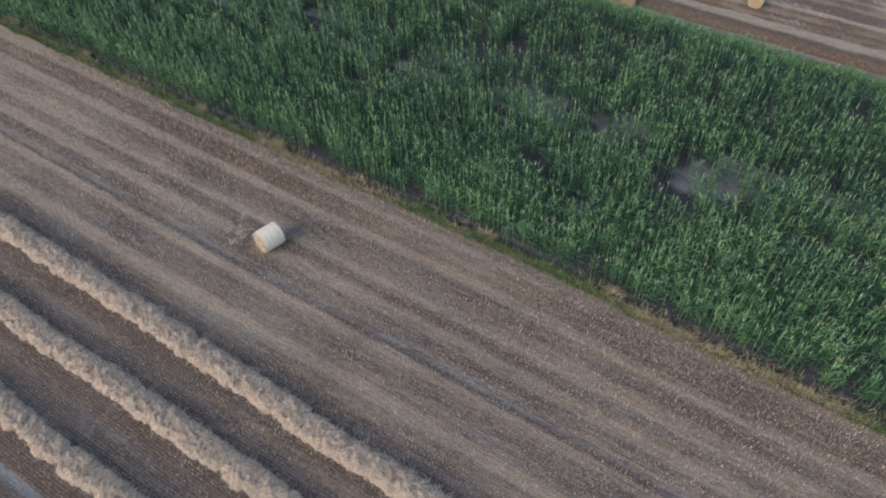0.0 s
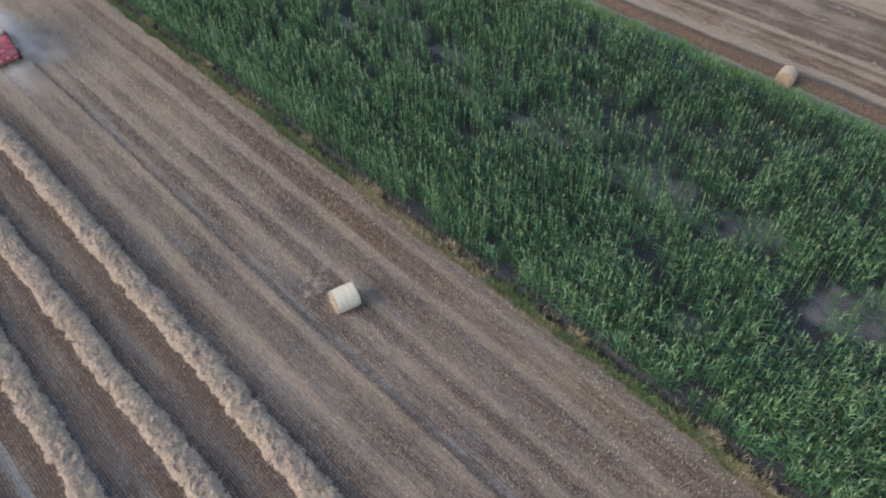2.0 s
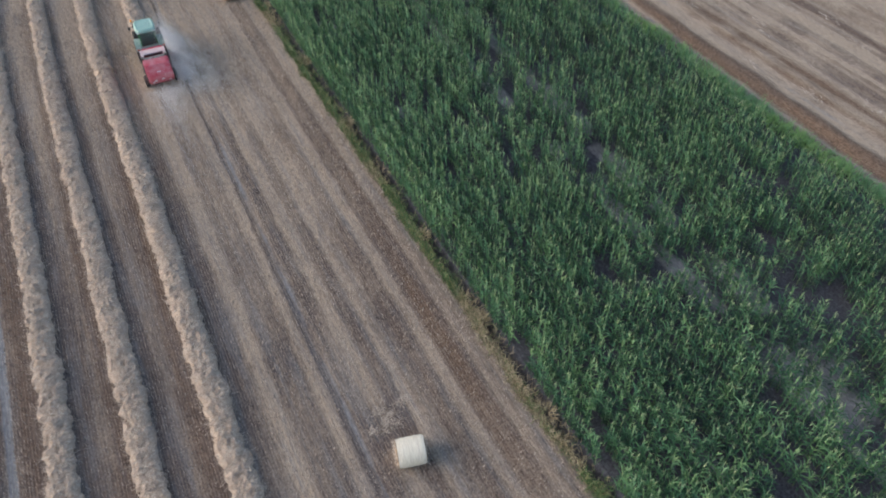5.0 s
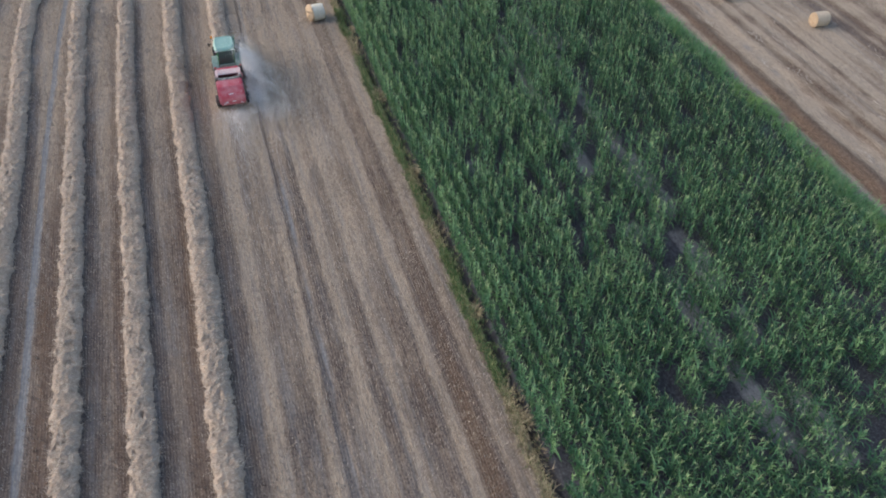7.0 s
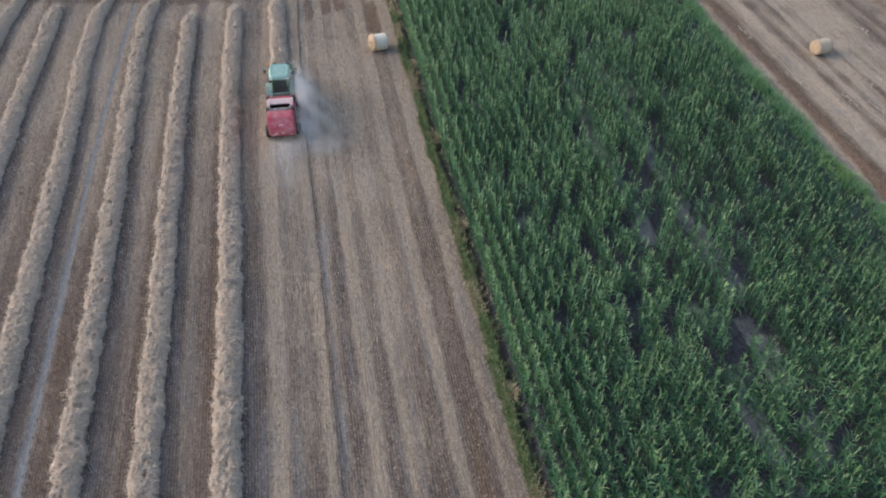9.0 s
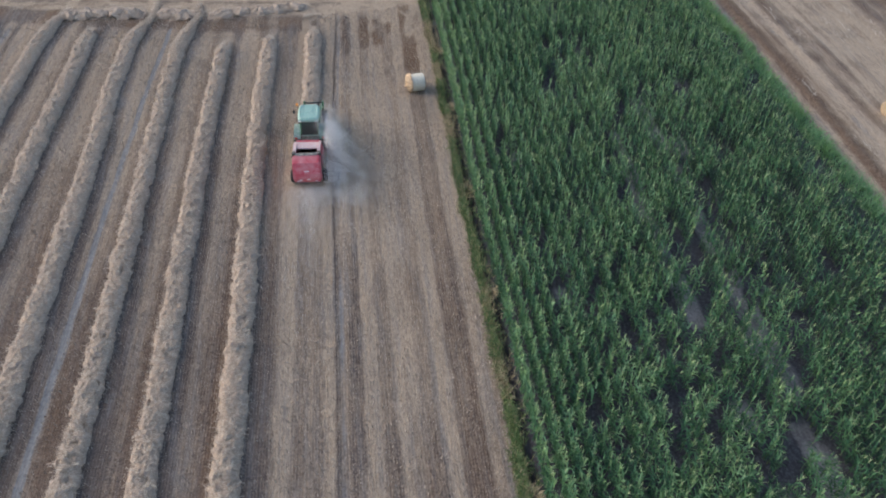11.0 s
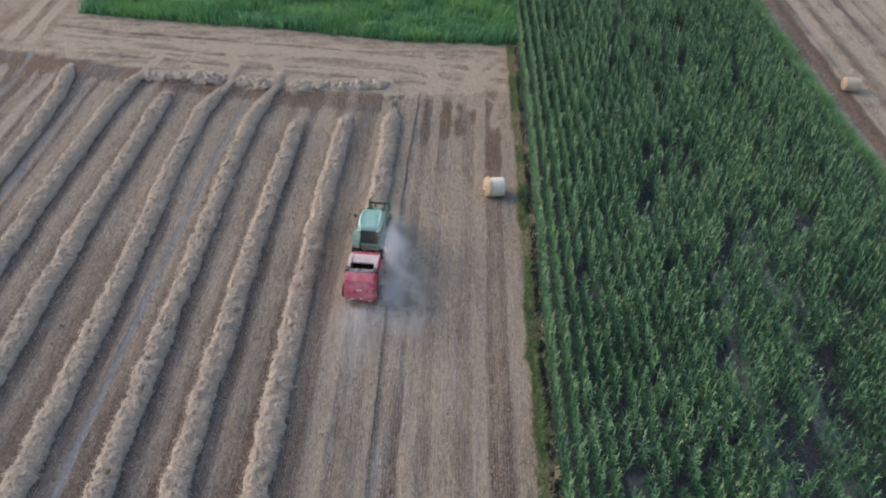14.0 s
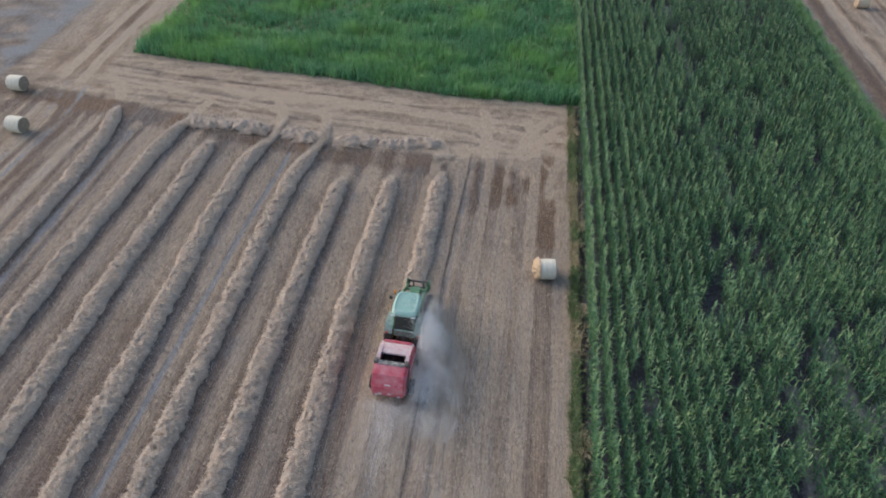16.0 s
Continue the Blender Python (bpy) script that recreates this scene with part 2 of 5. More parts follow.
M_GRASS = island_mat("verge_grass", ((0.0, (0.055, 0.115, 0.040)), (0.5, (0.110, 0.180, 0.060)), (0.8, (0.20, 0.24, 0.085)), (1.0, (0.34, 0.31, 0.14))), 0.6, 0.25)
M_DRY = island_mat("dry_grass", ((0.0, (0.20, 0.15, 0.085)), (0.6, (0.40, 0.32, 0.19)), (1.0, (0.55, 0.46, 0.29))), 0.8, 0.15)
M_CROP = island_mat("green_crop", ((0.0, (0.034, 0.125, 0.060)), (0.5, (0.100, 0.275, 0.120)), (1.0, (0.21, 0.43, 0.20))), 0.5, 0.35, (0.22, 0.42, 0.09), 0.16)
M_FARGRASS = island_mat("far_grass", ((0.0, (0.075, 0.175, 0.070)), (0.5, (0.135, 0.275, 0.105)), (1.0, (0.25, 0.41, 0.18))), 0.55, 0.25, (0.21, 0.34, 0.07), 0.3)
M_WRAP, M_BALE_END = net_wrap_material("net_wrap", (0.54, 0.45, 0.34), (0.75, 0.665, 0.52)), bale_end_material("bale_end_straw", (0.38, 0.26, 0.16), (0.60, 0.44, 0.29), (0.25, 0.16, 0.09))
# bale-end straw with shade mixed in, for ends turned from the sun
M_SHADED_END = bale_end_material("shaded_bale_end", (0.20, 0.155, 0.11), (0.33, 0.265, 0.20), (0.13, 0.095, 0.065))
M_NET = net_wrap_material("weathered_net", (0.38, 0.29, 0.20), (0.54, 0.42, 0.30))
M_GREEN = painted("green_paint", (0.020, 0.150, 0.045), 0.35, dusty=0.15)
M_ROOF = painted("faded_green_roof", (0.25, 0.44, 0.355), 0.38, (0.40, 0.45, 0.41), dusty=0.30)
M_YELLOW = painted("yellow_rim", (0.80, 0.56, 0.02), 0.4, dusty=0.08)
M_RUBBER = painted("tyre_rubber", (0.022, 0.022, 0.024), 0.85, (0.16, 0.13, 0.11), 0.3)
M_FENDER = painted("dusty_mudguard", (0.13, 0.26, 0.19), 0.45, (0.40, 0.41, 0.38), dusty=0.48)
M_RED = painted("red_paint", (0.52, 0.045, 0.070), 0.38, (0.58, 0.32, 0.32), 0.36, scale=2.0)
M_LEDGE = painted("dusted_ledge", (0.58, 0.34, 0.33), 0.6, (0.58, 0.50, 0.46), 0.55)
M_DARK = painted("dark_steel", (0.03, 0.03, 0.032), 0.6, dusty=0.3, metal=0.3)
M_GREY = painted("grey_steel", (0.30, 0.30, 0.30), 0.5, dusty=0.3, metal=0.4)
M_BELT = painted("dusty_belt", (0.11, 0.105, 0.10), 0.8, (0.45, 0.40, 0.34), 0.5)
M_WHITE = painted("white_marking", (0.75, 0.74, 0.72), 0.5, dusty=0.1)
M_RIMGREY = painted("pale_rim", (0.62, 0.62, 0.60), 0.45, dusty=0.2)
M_ORANGE = painted("amber_lens", (0.85, 0.28, 0.02), 0.2, dusty=0.03)
M_REDLENS = painted("red_lens", (0.55, 0.02, 0.015), 0.2, dusty=0.03)
M_GLASS = glass_material()
M_SEAT = painted("black_vinyl", (0.03, 0.03, 0.03), 0.6, dusty=0.1)


# ---- mesh helpers ----
def mesh_np(name, verts, faces, mats, index=None, smooth=False):
    """A mesh from arrays: verts (n, 3), faces (m, 3 or 4)."""
    me = bpy.data.meshes.new(name)
    verts, faces = np.asarray(verts, np.float32), np.asarray(faces, np.int32)
    m, k = faces.shape
    me.vertices.add(len(verts))
    me.vertices.foreach_set("co", verts.ravel())
    me.loops.add(m * k)
    me.loops.foreach_set("vertex_index", faces.ravel())
    me.polygons.add(m)
    me.polygons.foreach_set("loop_start", np.arange(0, m * k, k, dtype=np.int32))
    for mat in mats:
        me.materials.append(mat)
    if index is not None:
        me.polygons.foreach_set("material_index", np.asarray(index, np.int32))
    me.polygons.foreach_set("use_smooth", np.full(m, smooth))
    me.update(calc_edges=True)
    return me


def grid_faces(n, m):
    """Quads of a grid of n x m points."""
    i = np.arange(n * m).reshape(n, m)
    return np.stack([i[:-1, :-1], i[1:, :-1], i[1:, 1:], i[:-1, 1:]], -1).reshape(-1, 4)


def strips(base, az, length, width, e0, e1, segs, twist=0.0, tip=0.12, belly=0.0):
    """Arching blades: from each base point a ribbon leaves at elevation e0 and ends at e1 (radians)."""
    n = len(base)
    az, length, width, e0, e1 = (np.broadcast_to(v, n).astype(float) for v in (az, length, width, e0, e1))
    side_az = az + np.pi / 2
    p = np.array(base, float)
    rows = []
    for s in range(segs + 1):
        f = s / segs
        w = width * ((1 - f) ** 0.7 * (1 - tip) + tip) * (1 if not belly else (0.55 + belly * np.sin(np.pi * min(1, f * 1.1 + 0.12))))
        a = side_az + twist * f
        off = np.stack([np.cos(a), np.sin(a), 0.25 * np.sin(az * 3 + f)], -1) * (w / 2)[:, None]
        rows += [p - off, p + off]
        e = e0 + (e1 - e0) * (f + 0.5 / segs)
        p = p + np.stack([np.cos(az) * np.cos(e), np.sin(az) * np.cos(e), np.sin(e)], -1) * (length / segs)[:, None]
    v = np.stack(rows, 1).reshape(-1, 3)
    k = 2 * (segs + 1)
    one = np.array([[2 * s, 2 * s + 1, 2 * s + 3, 2 * s + 2] for s in range(segs)])
    f = (np.arange(n)[:, None, None] * k + one).reshape(-1, 4)
    return v, f


def join(pieces):
    """Join (verts, faces, material index) triples."""
    vs, fs, ix, n = [], [], [], 0
    for v, f, i in pieces:
        vs.append(v), fs.append(f + n), ix.append(np.full(len(f), i))
        n += len(v)
    return np.concatenate(vs), np.concatenate(fs), np.concatenate(ix)


def part(name, bm, mat, parent, label="", smooth=False):
    """A bmesh as one mesh object under a thing or a part."""
    me = bpy.data.meshes.new(name)
    bm.normal_update()
    bm.to_mesh(me)
    bm.free()
    me.materials.append(mat)
    if smooth:
        me.polygons.foreach_set("use_smooth", np.full(len(me.polygons), True))
    ob = new(name, me)
    ob.parent = parent
    return tagged(ob, label)


def part_np(name, verts, faces, mats, parent, label="", index=None, smooth=False, kind=""):
    ob = new(name, mesh_np(name, verts, faces, mats, index, smooth))
    ob.parent = parent
    return tagged(ob, label, kind=kind)


def bevel(bm, width, segs=2):
    if width:
        bmesh.ops.bevel(bm, geom=list(bm.edges), offset=width, segments=segs, affect="EDGES", profile=0.6, clamp_overlap=True)
    return bm


def box(size, at, bev=0.02, turn=None, bm=None):
    one = bmesh.new()
    bmesh.ops.create_cube(one, size=1)
    bmesh.ops.scale(one, vec=size, verts=one.verts)
    bevel(one, bev)
    bmesh.ops.transform(one, matrix=Matrix.Translation(at) @ (turn or Matrix()), verts=one.verts)
    return merged(bm, one)


def merged(bm, one):
    if bm is None:
        return one
    me = bpy.data.meshes.new("tmp")
    one.to_mesh(me)
    one.free()
    bm.from_mesh(me)
    bpy.data.meshes.remove(me)
    return bm


def prism(points, x0, x1, bev=0.02, bm=None, waist=None):
    """A side outline of (y, z) points, drawn out from x0 to x1."""
    one = bmesh.new()
    a = [one.verts.new((x0, y, z)) for y, z in points]
    b = [one.verts.new((x1, y, z)) for y, z in points]
    n = len(points)
    one.faces.new(a), one.faces.new(b[::-1])
    for i in range(n):
        one.faces.new((a[i], b[i], b[(i + 1) % n], a[(i + 1) % n]))
    bmesh.ops.recalc_face_normals(one, faces=one.faces)
    bevel(one, bev)
    if waist:
        for v in one.verts:
            v.co.x *= waist(v.co.y, v.co.z)
    return merged(bm, one)


def tube(p, q, r, segs=10, r2=None, bm=None):
    one = bmesh.new()
    p, q = Vector(p), Vector(q)
    bmesh.ops.create_cone(one, cap_ends=True, segments=segs, radius1=r, radius2=r if r2 is None else r2, depth=(q - p).length)
    turn = (q - p).to_track_quat("Z", "Y").to_matrix().to_4x4()
    bmesh.ops.transform(one, matrix=Matrix.Translation((p + q) / 2) @ turn, verts=one.verts)
    return merged(bm, one)


def lathe(profile, segs=40, bm=None, at=(0, 0, 0)):
    """A ring about the x axis from (x, radius) points, closed where the outline is closed."""
    one = bmesh.new()
    rings = [[one.verts.new((at[0] + x, at[1] + r * math.cos(2 * math.pi * i / segs), at[2] + r * math.sin(2 * math.pi * i / segs))) for i in range(segs)] for x, r in profile]
    for ra, rb in zip(rings, rings[1:]):
        for i in range(segs):
            one.faces.new((ra[i], rb[i], rb[(i + 1) % segs], ra[(i + 1) % segs]))
    bmesh.ops.recalc_face_normals(one, faces=one.faces)
    return merged(bm, one)


def empty(name, label, category, group="", m=None):
    ob = new(name)
    if m is not None:
        ob.matrix_world = m
    return tagged(ob, label, category, group)


# ---- ground ----
TRAMS = (-22.3, -8.02)
ROW_LINES = (      # (y, x) bends of each straw row
    ((8, 14.4, 22), (-9.86, -9.67, -9.46)),
    ((-76, -43, -32, -23, -8, 3, 10, 14, 22), (-14.7, -14.3, -13.92, -13.76, -13.52, -13.55, -13.42, -13.31, -13.0)),
    ((-76, -40, -24, -12, 0, 8, 14, 21), (-17.75, -17.45, -17.33, -17.26, -17.2, -17.12, -16.9, -16.66)),
    ((-76, -33, -20, -8, 2, 14, 21, 23.8, 25.6, 28), (-21.4, -20.95, -20.66, -20.6, -20.52, -20.57, -20.40, -19.7, -19.3, -19.4)),
    ((-76, -8, 0, 7, 13.6, 21, 24, 25.6, 28.6), (-24.9, -24.38, -24.33, -24.36, -24.56, -24.45, -23.85, -23.2, -23.2)),
    ((-76, -2, 7, 13.4, 24), (-28.8, -28.32, -28.38, -28.12, -27.95)),
    ((-76, 7, 13, 21, 24.6, 28.3), (-32.7, -32.15, -32.03, -31.82, -31.45, -30.6)),
    ((-76, 16, 19.5, 24, 28), (-36.5, -36.15, -36.25, -36.5, -37.4)),
)
HEAD_X = (-70, -45, -28, -18, -9, 0, 3)
HEAD_NEAR = (36, 31.5, 28.2, 26.2, 25.6, 27.0, 27.0)
HEAD_FAR = (42, 38.0, 36.2, 35.2, 33.9, 33.9, 33.9)


def row_x(i, y):
    return np.interp(y, *ROW_LINES[i])


TURNS = (      # wheel paths that swing from the rows along the headland to the lane
    (0.42, (-46, -40, -30, -20, -12, -5, -1.2), (35.2, 34.0, 32.6, 31.5, 30.6, 29.6, 28.0)),
    (0.36, (-46, -38, -30, -22, -14, -8, -2.5), (33.6, 32.0, 30.9, 29.9, 28.9, 28.2, 25.0)),
    (-0.40, (-42, -34, -26, -18, -10, -3), (35.4, 34.3, 33.4, 32.6, 31.7, 31.0)),
    (-0.32, (-38, -30, -22, -14, -7), (30.4, 29.6, 28.6, 27.6, 27.0)),
    (0.30, (-40, -33, -26, -20, -17.6), (33.0, 31.6, 30.2, 28.0, 24.5)),
    (0.30, (-42, -36, -31, -27, -23.0), (33.4, 32.2, 30.8, 28.8, 24.0)),
)


OLD_TRACKS = (      # (strength of straw, of hardness, width, y, x): worn lines in the far corner of the stubble
    (0.05, 0.34, 0.34, (-5, 20.8, 25, 28.6, 32), (-42.6, -42.65, -42.5, -43.1, -43.8)),
    (-0.34, 0.0, 0.30, (-5, 20.9, 25.1, 28.7), (-42.0, -42.0, -41.7, -42.2)),
    (0.02, 0.40, 0.28, (-5, 21, 25.2, 28.9, 31), (-41.3, -41.3, -41.0, -41.4, -41.8)),
    (-0.34, 0.0, 0.34, (-5, 21, 25.3, 29), (-40.6, -40.55, -40.2, -40.4)),
    (-0.18, 0.0, 0.45, (0, 20, 28), (-39.5, -39.5, -39.2)),
    (0.16, 0.26, 0.28, (-5, 21.4, 25.7, 28), (-38.6, -38.6, -38.1, -38.3)),
    (-0.30, 0.0, 0.28, (-5, 21.5, 26), (-37.8, -37.85, -37.7)),
    (-0.30, 0.05, 0.34, (-5, 22, 26, 28.5), (-35.6, -35.5, -35.4, -35.5)),
    (0.04, 0.40, 0.26, (-5, 14.5, 22, 26.2, 29), (-35.0, -34.95, -34.85, -34.7, -34.8)),
    (-0.30, 0.0, 0.24, (-5, 14.5, 22, 28), (-34.35, -34.3, -34.2, -34.0)),
    (0.20, 0.22, 0.25, (0, 20, 30), (-44.6, -44.8, -45.4)),
    (-0.25, 0.0, 0.45, (0, 20, 28), (-46.2, -46.4, -47.0)),
)
LANE_Y, LANE_X = (30, 38, 50, 90), (-43.6, -44.0, -44.1, -44.6)


GAPS = (      # thin spots in the maize: x, y, half widths, strength
    (11.0, -31.7, 0.8, 1.6, 0.8), (13.4, -32.0, 1.0, 2.2, 0.8), (12.2, -38.6, 2.0, 3.4, 0.95), (12.6, -45.0, 1.6, 1.8, 0.9), (4.3, -46.2, 0.9, 1.5, 0.8), (4.8, -39.2, 0.7, 1.2, 0.7), (10.6, -52.0, 1.8, 2.6, 0.8),
    (10.9, -2.6, 0.7, 2.0, 0.85), (11.1, -8.0, 0.7, 1.5, 0.7), (15.9, 3.1, 0.8, 1.6, 0.8), (11.6, 0.4, 0.8, 1.6, 0.8), (4.1, 2.8, 0.6, 1.4, 0.8), (4.1, -10.1, 0.6, 1.4, 0.7), (13.9, -14.5, 1.0, 3.4, 0.9), (13.7, -21.0, 0.8, 2.0, 0.8), (18.9, 10.7, 0.8, 1.6, 0.7), (18.0, -6.0, 0.8, 2.0, 0.6))


def maize_gaps(x, y):
    """Where maize is missing: spots, and two wheel rows."""
    g = np.zeros_like(x)
    for cx, cy, rx, ry, k in GAPS:
        d = np.hypot((x - cx) / rx, (y - cy) / ry) + 0.7 * (vnoise(x, y, 0.9, 59) - 0.5)
        g = np.maximum(g, k * np.clip((1.25 - d) / 0.5, 0, 1))
    for ty, tx, seed in (((-60, -32, -9, 2, 12), (10.6, 10.95, 10.95, 11.45, 11.8), 57), ((-60, -40, -18, -4, 12), (12.4, 12.75, 13.5, 14.35, 14.7), 56)):
        g = np.maximum(g, 0.85 * (abs(x - np.interp(y, ty, tx)) < (0.62 if seed == 56 else 0.45)) * (y < 12) * (vnoise(x * 0, y, 2.0, seed) > (0.24 if seed == 56 else 0.40)))
    return np.maximum(g, 0.85 * (abs(x - 11.4) < 0.40) * (y > 14) * (vnoise(x * 0, y, 2.0, 57) > 0.45))


def crop_tracks(x, y):
    """A pair of wheel tracks sweeping through the green crop, and turning circles in its corner."""
    mid = np.interp(y, (40, 44.6, 48.1, 51.8, 70), (-36.0, -29.2, -25.5, -22.4, -14.0))
    swirl = np.hypot(x + 38, y - 52)
    return ((abs(abs(x - mid) - 1.0) < 0.42) & (y > 42)) | ((x < -32) & (y > 43) & (swirl % 1.5 < 0.38) & (swirl < 8.5))


def cover_masks(x, y):
    """Straw, green, hard, crossways, brown-earth and painted-shade soil cover at points of the ground."""
    u = straighten(x, y)
    e = edge_x(y)
    near, far = np.interp(x, HEAD_X, HEAD_NEAR), np.interp(x, HEAD_X, HEAD_FAR)
    field = np.clip((near - 0.6 - y) / 0.8, 0, 1)
    straw = 0.27 + 0.18 * (vnoise(x, y, 2.5, 3) - 0.5) + 0.24 * (vnoise(u, y * 0.03, 0.42, 7) - 0.5)
    straw = straw + np.interp(y, (-55, -15, 0, 10, 25), (-0.03, 0.02, 0.19, 0.27, 0.19)) * np.interp(x, (-30, -16), (0.25, 1.0))
    hard, green = 0.26 * np.clip(vnoise(u, y * 0.02, 0.55, 9) - 0.45, 0, 1) * field, np.zeros_like(x)
    earth = np.clip(1.2 * (vnoise(u, y * 0.05, 0.7, 10) - 0.6), 0, 0.5)
    # the cleared swaths between the working strip and the verge
    wob = 0.10 * (vnoise(x * 0, y, 1.2, 5) - 0.5)
    # the rut's shadow is drawn as a thin strawless strip at -8.3
    for a, b, s in ((-12.9, -11.5, -0.12), (-11.25, -10.55, 0.36), (-10.4, -9.15, -0.05), (-8.95, -8.42, 0.30), (-8.38, -8.22, -0.34), (-7.75, -7.0, -0.06), (-6.95, -6.3, 0.34), (-6.2, -5.5, -0.07),
                    (-5.42, -5.08, 0.34), (-5.0, -4.85, 0.12), (-4.8, -4.4, 0.06), (-4.35, -3.5, -0.10), (-3.36, -2.76, 0.40), (-2.65, -1.5, -0.11), (-1.4, -0.5, 0.12)):
        straw += s * band(u + wob, a, b, 0.18) * np.interp(y, (-40, -25, -6, 8), (0.48, 0.75, 1.15, 1.65))
    earth += 0.55 * np.interp(y, (0, 10), (1, 0.55)) * band(u, -2.7, -1.5, 0.4) + 0.30 * band(u, -4.4, -3.6, 0.3) + 0.2 * band(u, -6.2, -5.5, 0.3) - 0.5 * band(u, -8.4, -7.0, 0.3)
    for c, much in zip(TRAMS, (2.1, 0.7)):
        k = band(u + 0.5 * wob, c - 0.13, c + 0.16, 0.18) * field
        hard += much * (0.30 + 0.40 * vnoise(x * 0, y, 3.0, 6)) * k
        straw -= 0.1 * k
        green += 0.22 * k * (c == TRAMS[0]) * vnoise(x * 0, y, 2.5, 29)
    # between the straw rows: bare dark strips beside each row, row shadow painted in on the +x side, paler rub in the
    # middle
    left = np.clip((-12.9 - u) / 0.2, 0, 1)
    straw -= (0.12 + 0.10 * np.clip((-18 - u) / 12, 0, 1)) * left * np.interp(y, (-40, 0, 12), (1.2, 0.5, -0.6))
    for i in range(1, 8):
        d = x - row_x(i, y)
        straw -= 0.28 * left * np.interp(y, (-20, 8), (1, 0.6)) * band(d, -1.10, -0.5, 0.3)
        straw -= 0.34 * left * band(d, 0.5, 1.30, 0.35)
        straw += 0.10 * left * band(d, 1.5, 2.1, 0.35)
        hard += 0.14 * left * band(d, 0.9, 1.9, 0.5) * field
        earth += 0.45 * left * band(d, -1.6, -0.5, 0.5)
    # bare brown end of the rows
    inner = (x < e + 0.2)
    bare = band(y, near - 3.4, near - 0.8, 0.9) * inner * np.clip((-8.9 - x) / 0.6, 0, 1)
    straw -= 0.52 * bare * (0.35 + 0.65 * vnoise(x, y, 1.2, 8))
    earth += 0.8 * bare * vnoise(x, y, 1.4, 22)
    hard *= 1 - bare * 0.8
    for x0, x1, y0, y1, d in ((-5.8, -3.8, 19.1, 24.0, 0.60), (-2.2, -0.35, 15.0, 26.4, 0.26), (-7.2, -6.5, 18.0, 24.5, 0.42), (-3.4, -2.5, 21.0, 25.5, 0.35)):
        k = band(x + 0.5 * wob, x0, x1, 0.5) * band(y + 3 * wob, y0, y1, 1.0) * inner * (0.55 + 0.6 * vnoise(x, y, 0.8, 24))
        straw -= d * k
        earth += 1.0 * k
    straw += 0.35 * band(x, -4.95, -4.3, 0.2) * band(y, 21.6, 23.0, 0.5) + 0.3 * band(x + 0.6 * (y - 25), -2.2, -1.75, 0.25) * band(y, 24, 26.5, 0.4)
    hard += 0.55 * band(u, -8.5, -7.8, 0.3) * band(y, 1.4, 3.6, 0.8)
    # scuffed spot where the bale was dropped
    straw -= 0.30 * band(x, -7.8, -6.0, 0.4) * band(y, -31.9, -30.0, 0.4)
    # headland
    head = band(y, near - 0.8, far + 0.2, 1.0) * inner
    lines = vnoise(x * 0.10, y, 0.35, 11) * 0.6 + vnoise(x * 0.05 + 9, y + 0.04 * x, 0.9, 13) * 0.4
    straw = straw * (1 - head) + head * (0.46 + 0.50 * (lines - 0.5) + 0.18 * (vnoise(x * 0.5, y, 0.7, 4) - 0.5) + 0.24 * (vnoise(x, y, 0.4, 19) - 0.5))
    earth = earth * (1 - head) + head * np.clip(1.2 * (vnoise(x * 0.4, y, 0.9, 23) - 0.30), 0, 1)
    hard *= 1 - head
    # rubbed arcs where the straw ends swing into the headland
    for x0, y0, x1, y1 in ((-22.96, 25.2, -24.6, 31.2), (-19.05, 25.0, -20.6, 30.2), (-9.5, 24.0, -11.3, 28.6), (-30.9, 26.8, -30.2, 30.2), (-38.0, 29.5, -39.5, 31.8), (-2.55, 26.0, -3.4, 31.2), (-5.9, 25.0, -8.0, 30.4), (-6.3, 24.6, -6.9, 32.0), (-3.3, 23.0, -0.6, 30.5), (-1.5, 20.5, -0.5, 26.0), (-4.0, 24.5, -1.2, 32.0)):
        f = np.clip((y - y0) / (y1 - y0), 0, 1)
        d = abs(x - (x0 + (x1 - x0) * f * f))
        straw += 0.75 * band(y, y0, y1, 0.8) * np.clip(1.25 - d / 0.40, 0, 1)
    for k0, pts_x, pts_y in TURNS:
        ty = np.interp(x, pts_x, pts_y)
        inside = (x > pts_x[0]) & (x < pts_x[-1])
        slope = np.hypot(1, np.interp(x + 0.3, pts_x, pts_y) / 0.3 - ty / 0.3)
        d = abs(y - ty) / slope
        straw += 0.8 * k0 * inside * np.clip(1.2 - d / 0.24, 0, 1) * (0.4 + 0.9 * vnoise(x, y, 0.9, 18))
    # lane that leaves the headland, and the grey field beyond it
    lane = np.interp(y, LANE_Y, LANE_X)
    k = band(x, lane - 4.2, lane + 2.6, 1.4) * np.clip((y - 31) / 3, 0, 1)
    rut = band(x - lane, -1.35, -0.55, 0.3) + band(x - lane, 0.55, 1.4, 0.3)
    straw = straw * (1 - k) + k * (0.40 + 0.42 * rut + 0.35 * (vnoise(x, y * 0.3, 0.6, 12) - 0.5) - 0.18 * band(x - lane, -0.45, 0.45, 0.3))
    earth = earth * (1 - k) + k * (0.9 - 0.5 * rut)
    k = np.clip((lane - 4.6 - x) / 2.0, 0, 1) * np.clip((y - 27 + (x + 48) * 0.9) / 5, 0, 1)
    straw = straw * (1 - k) + k * (0.24 + 0.45 * (vnoise(x * 0.5, y, 0.9, 14) - 0.5))
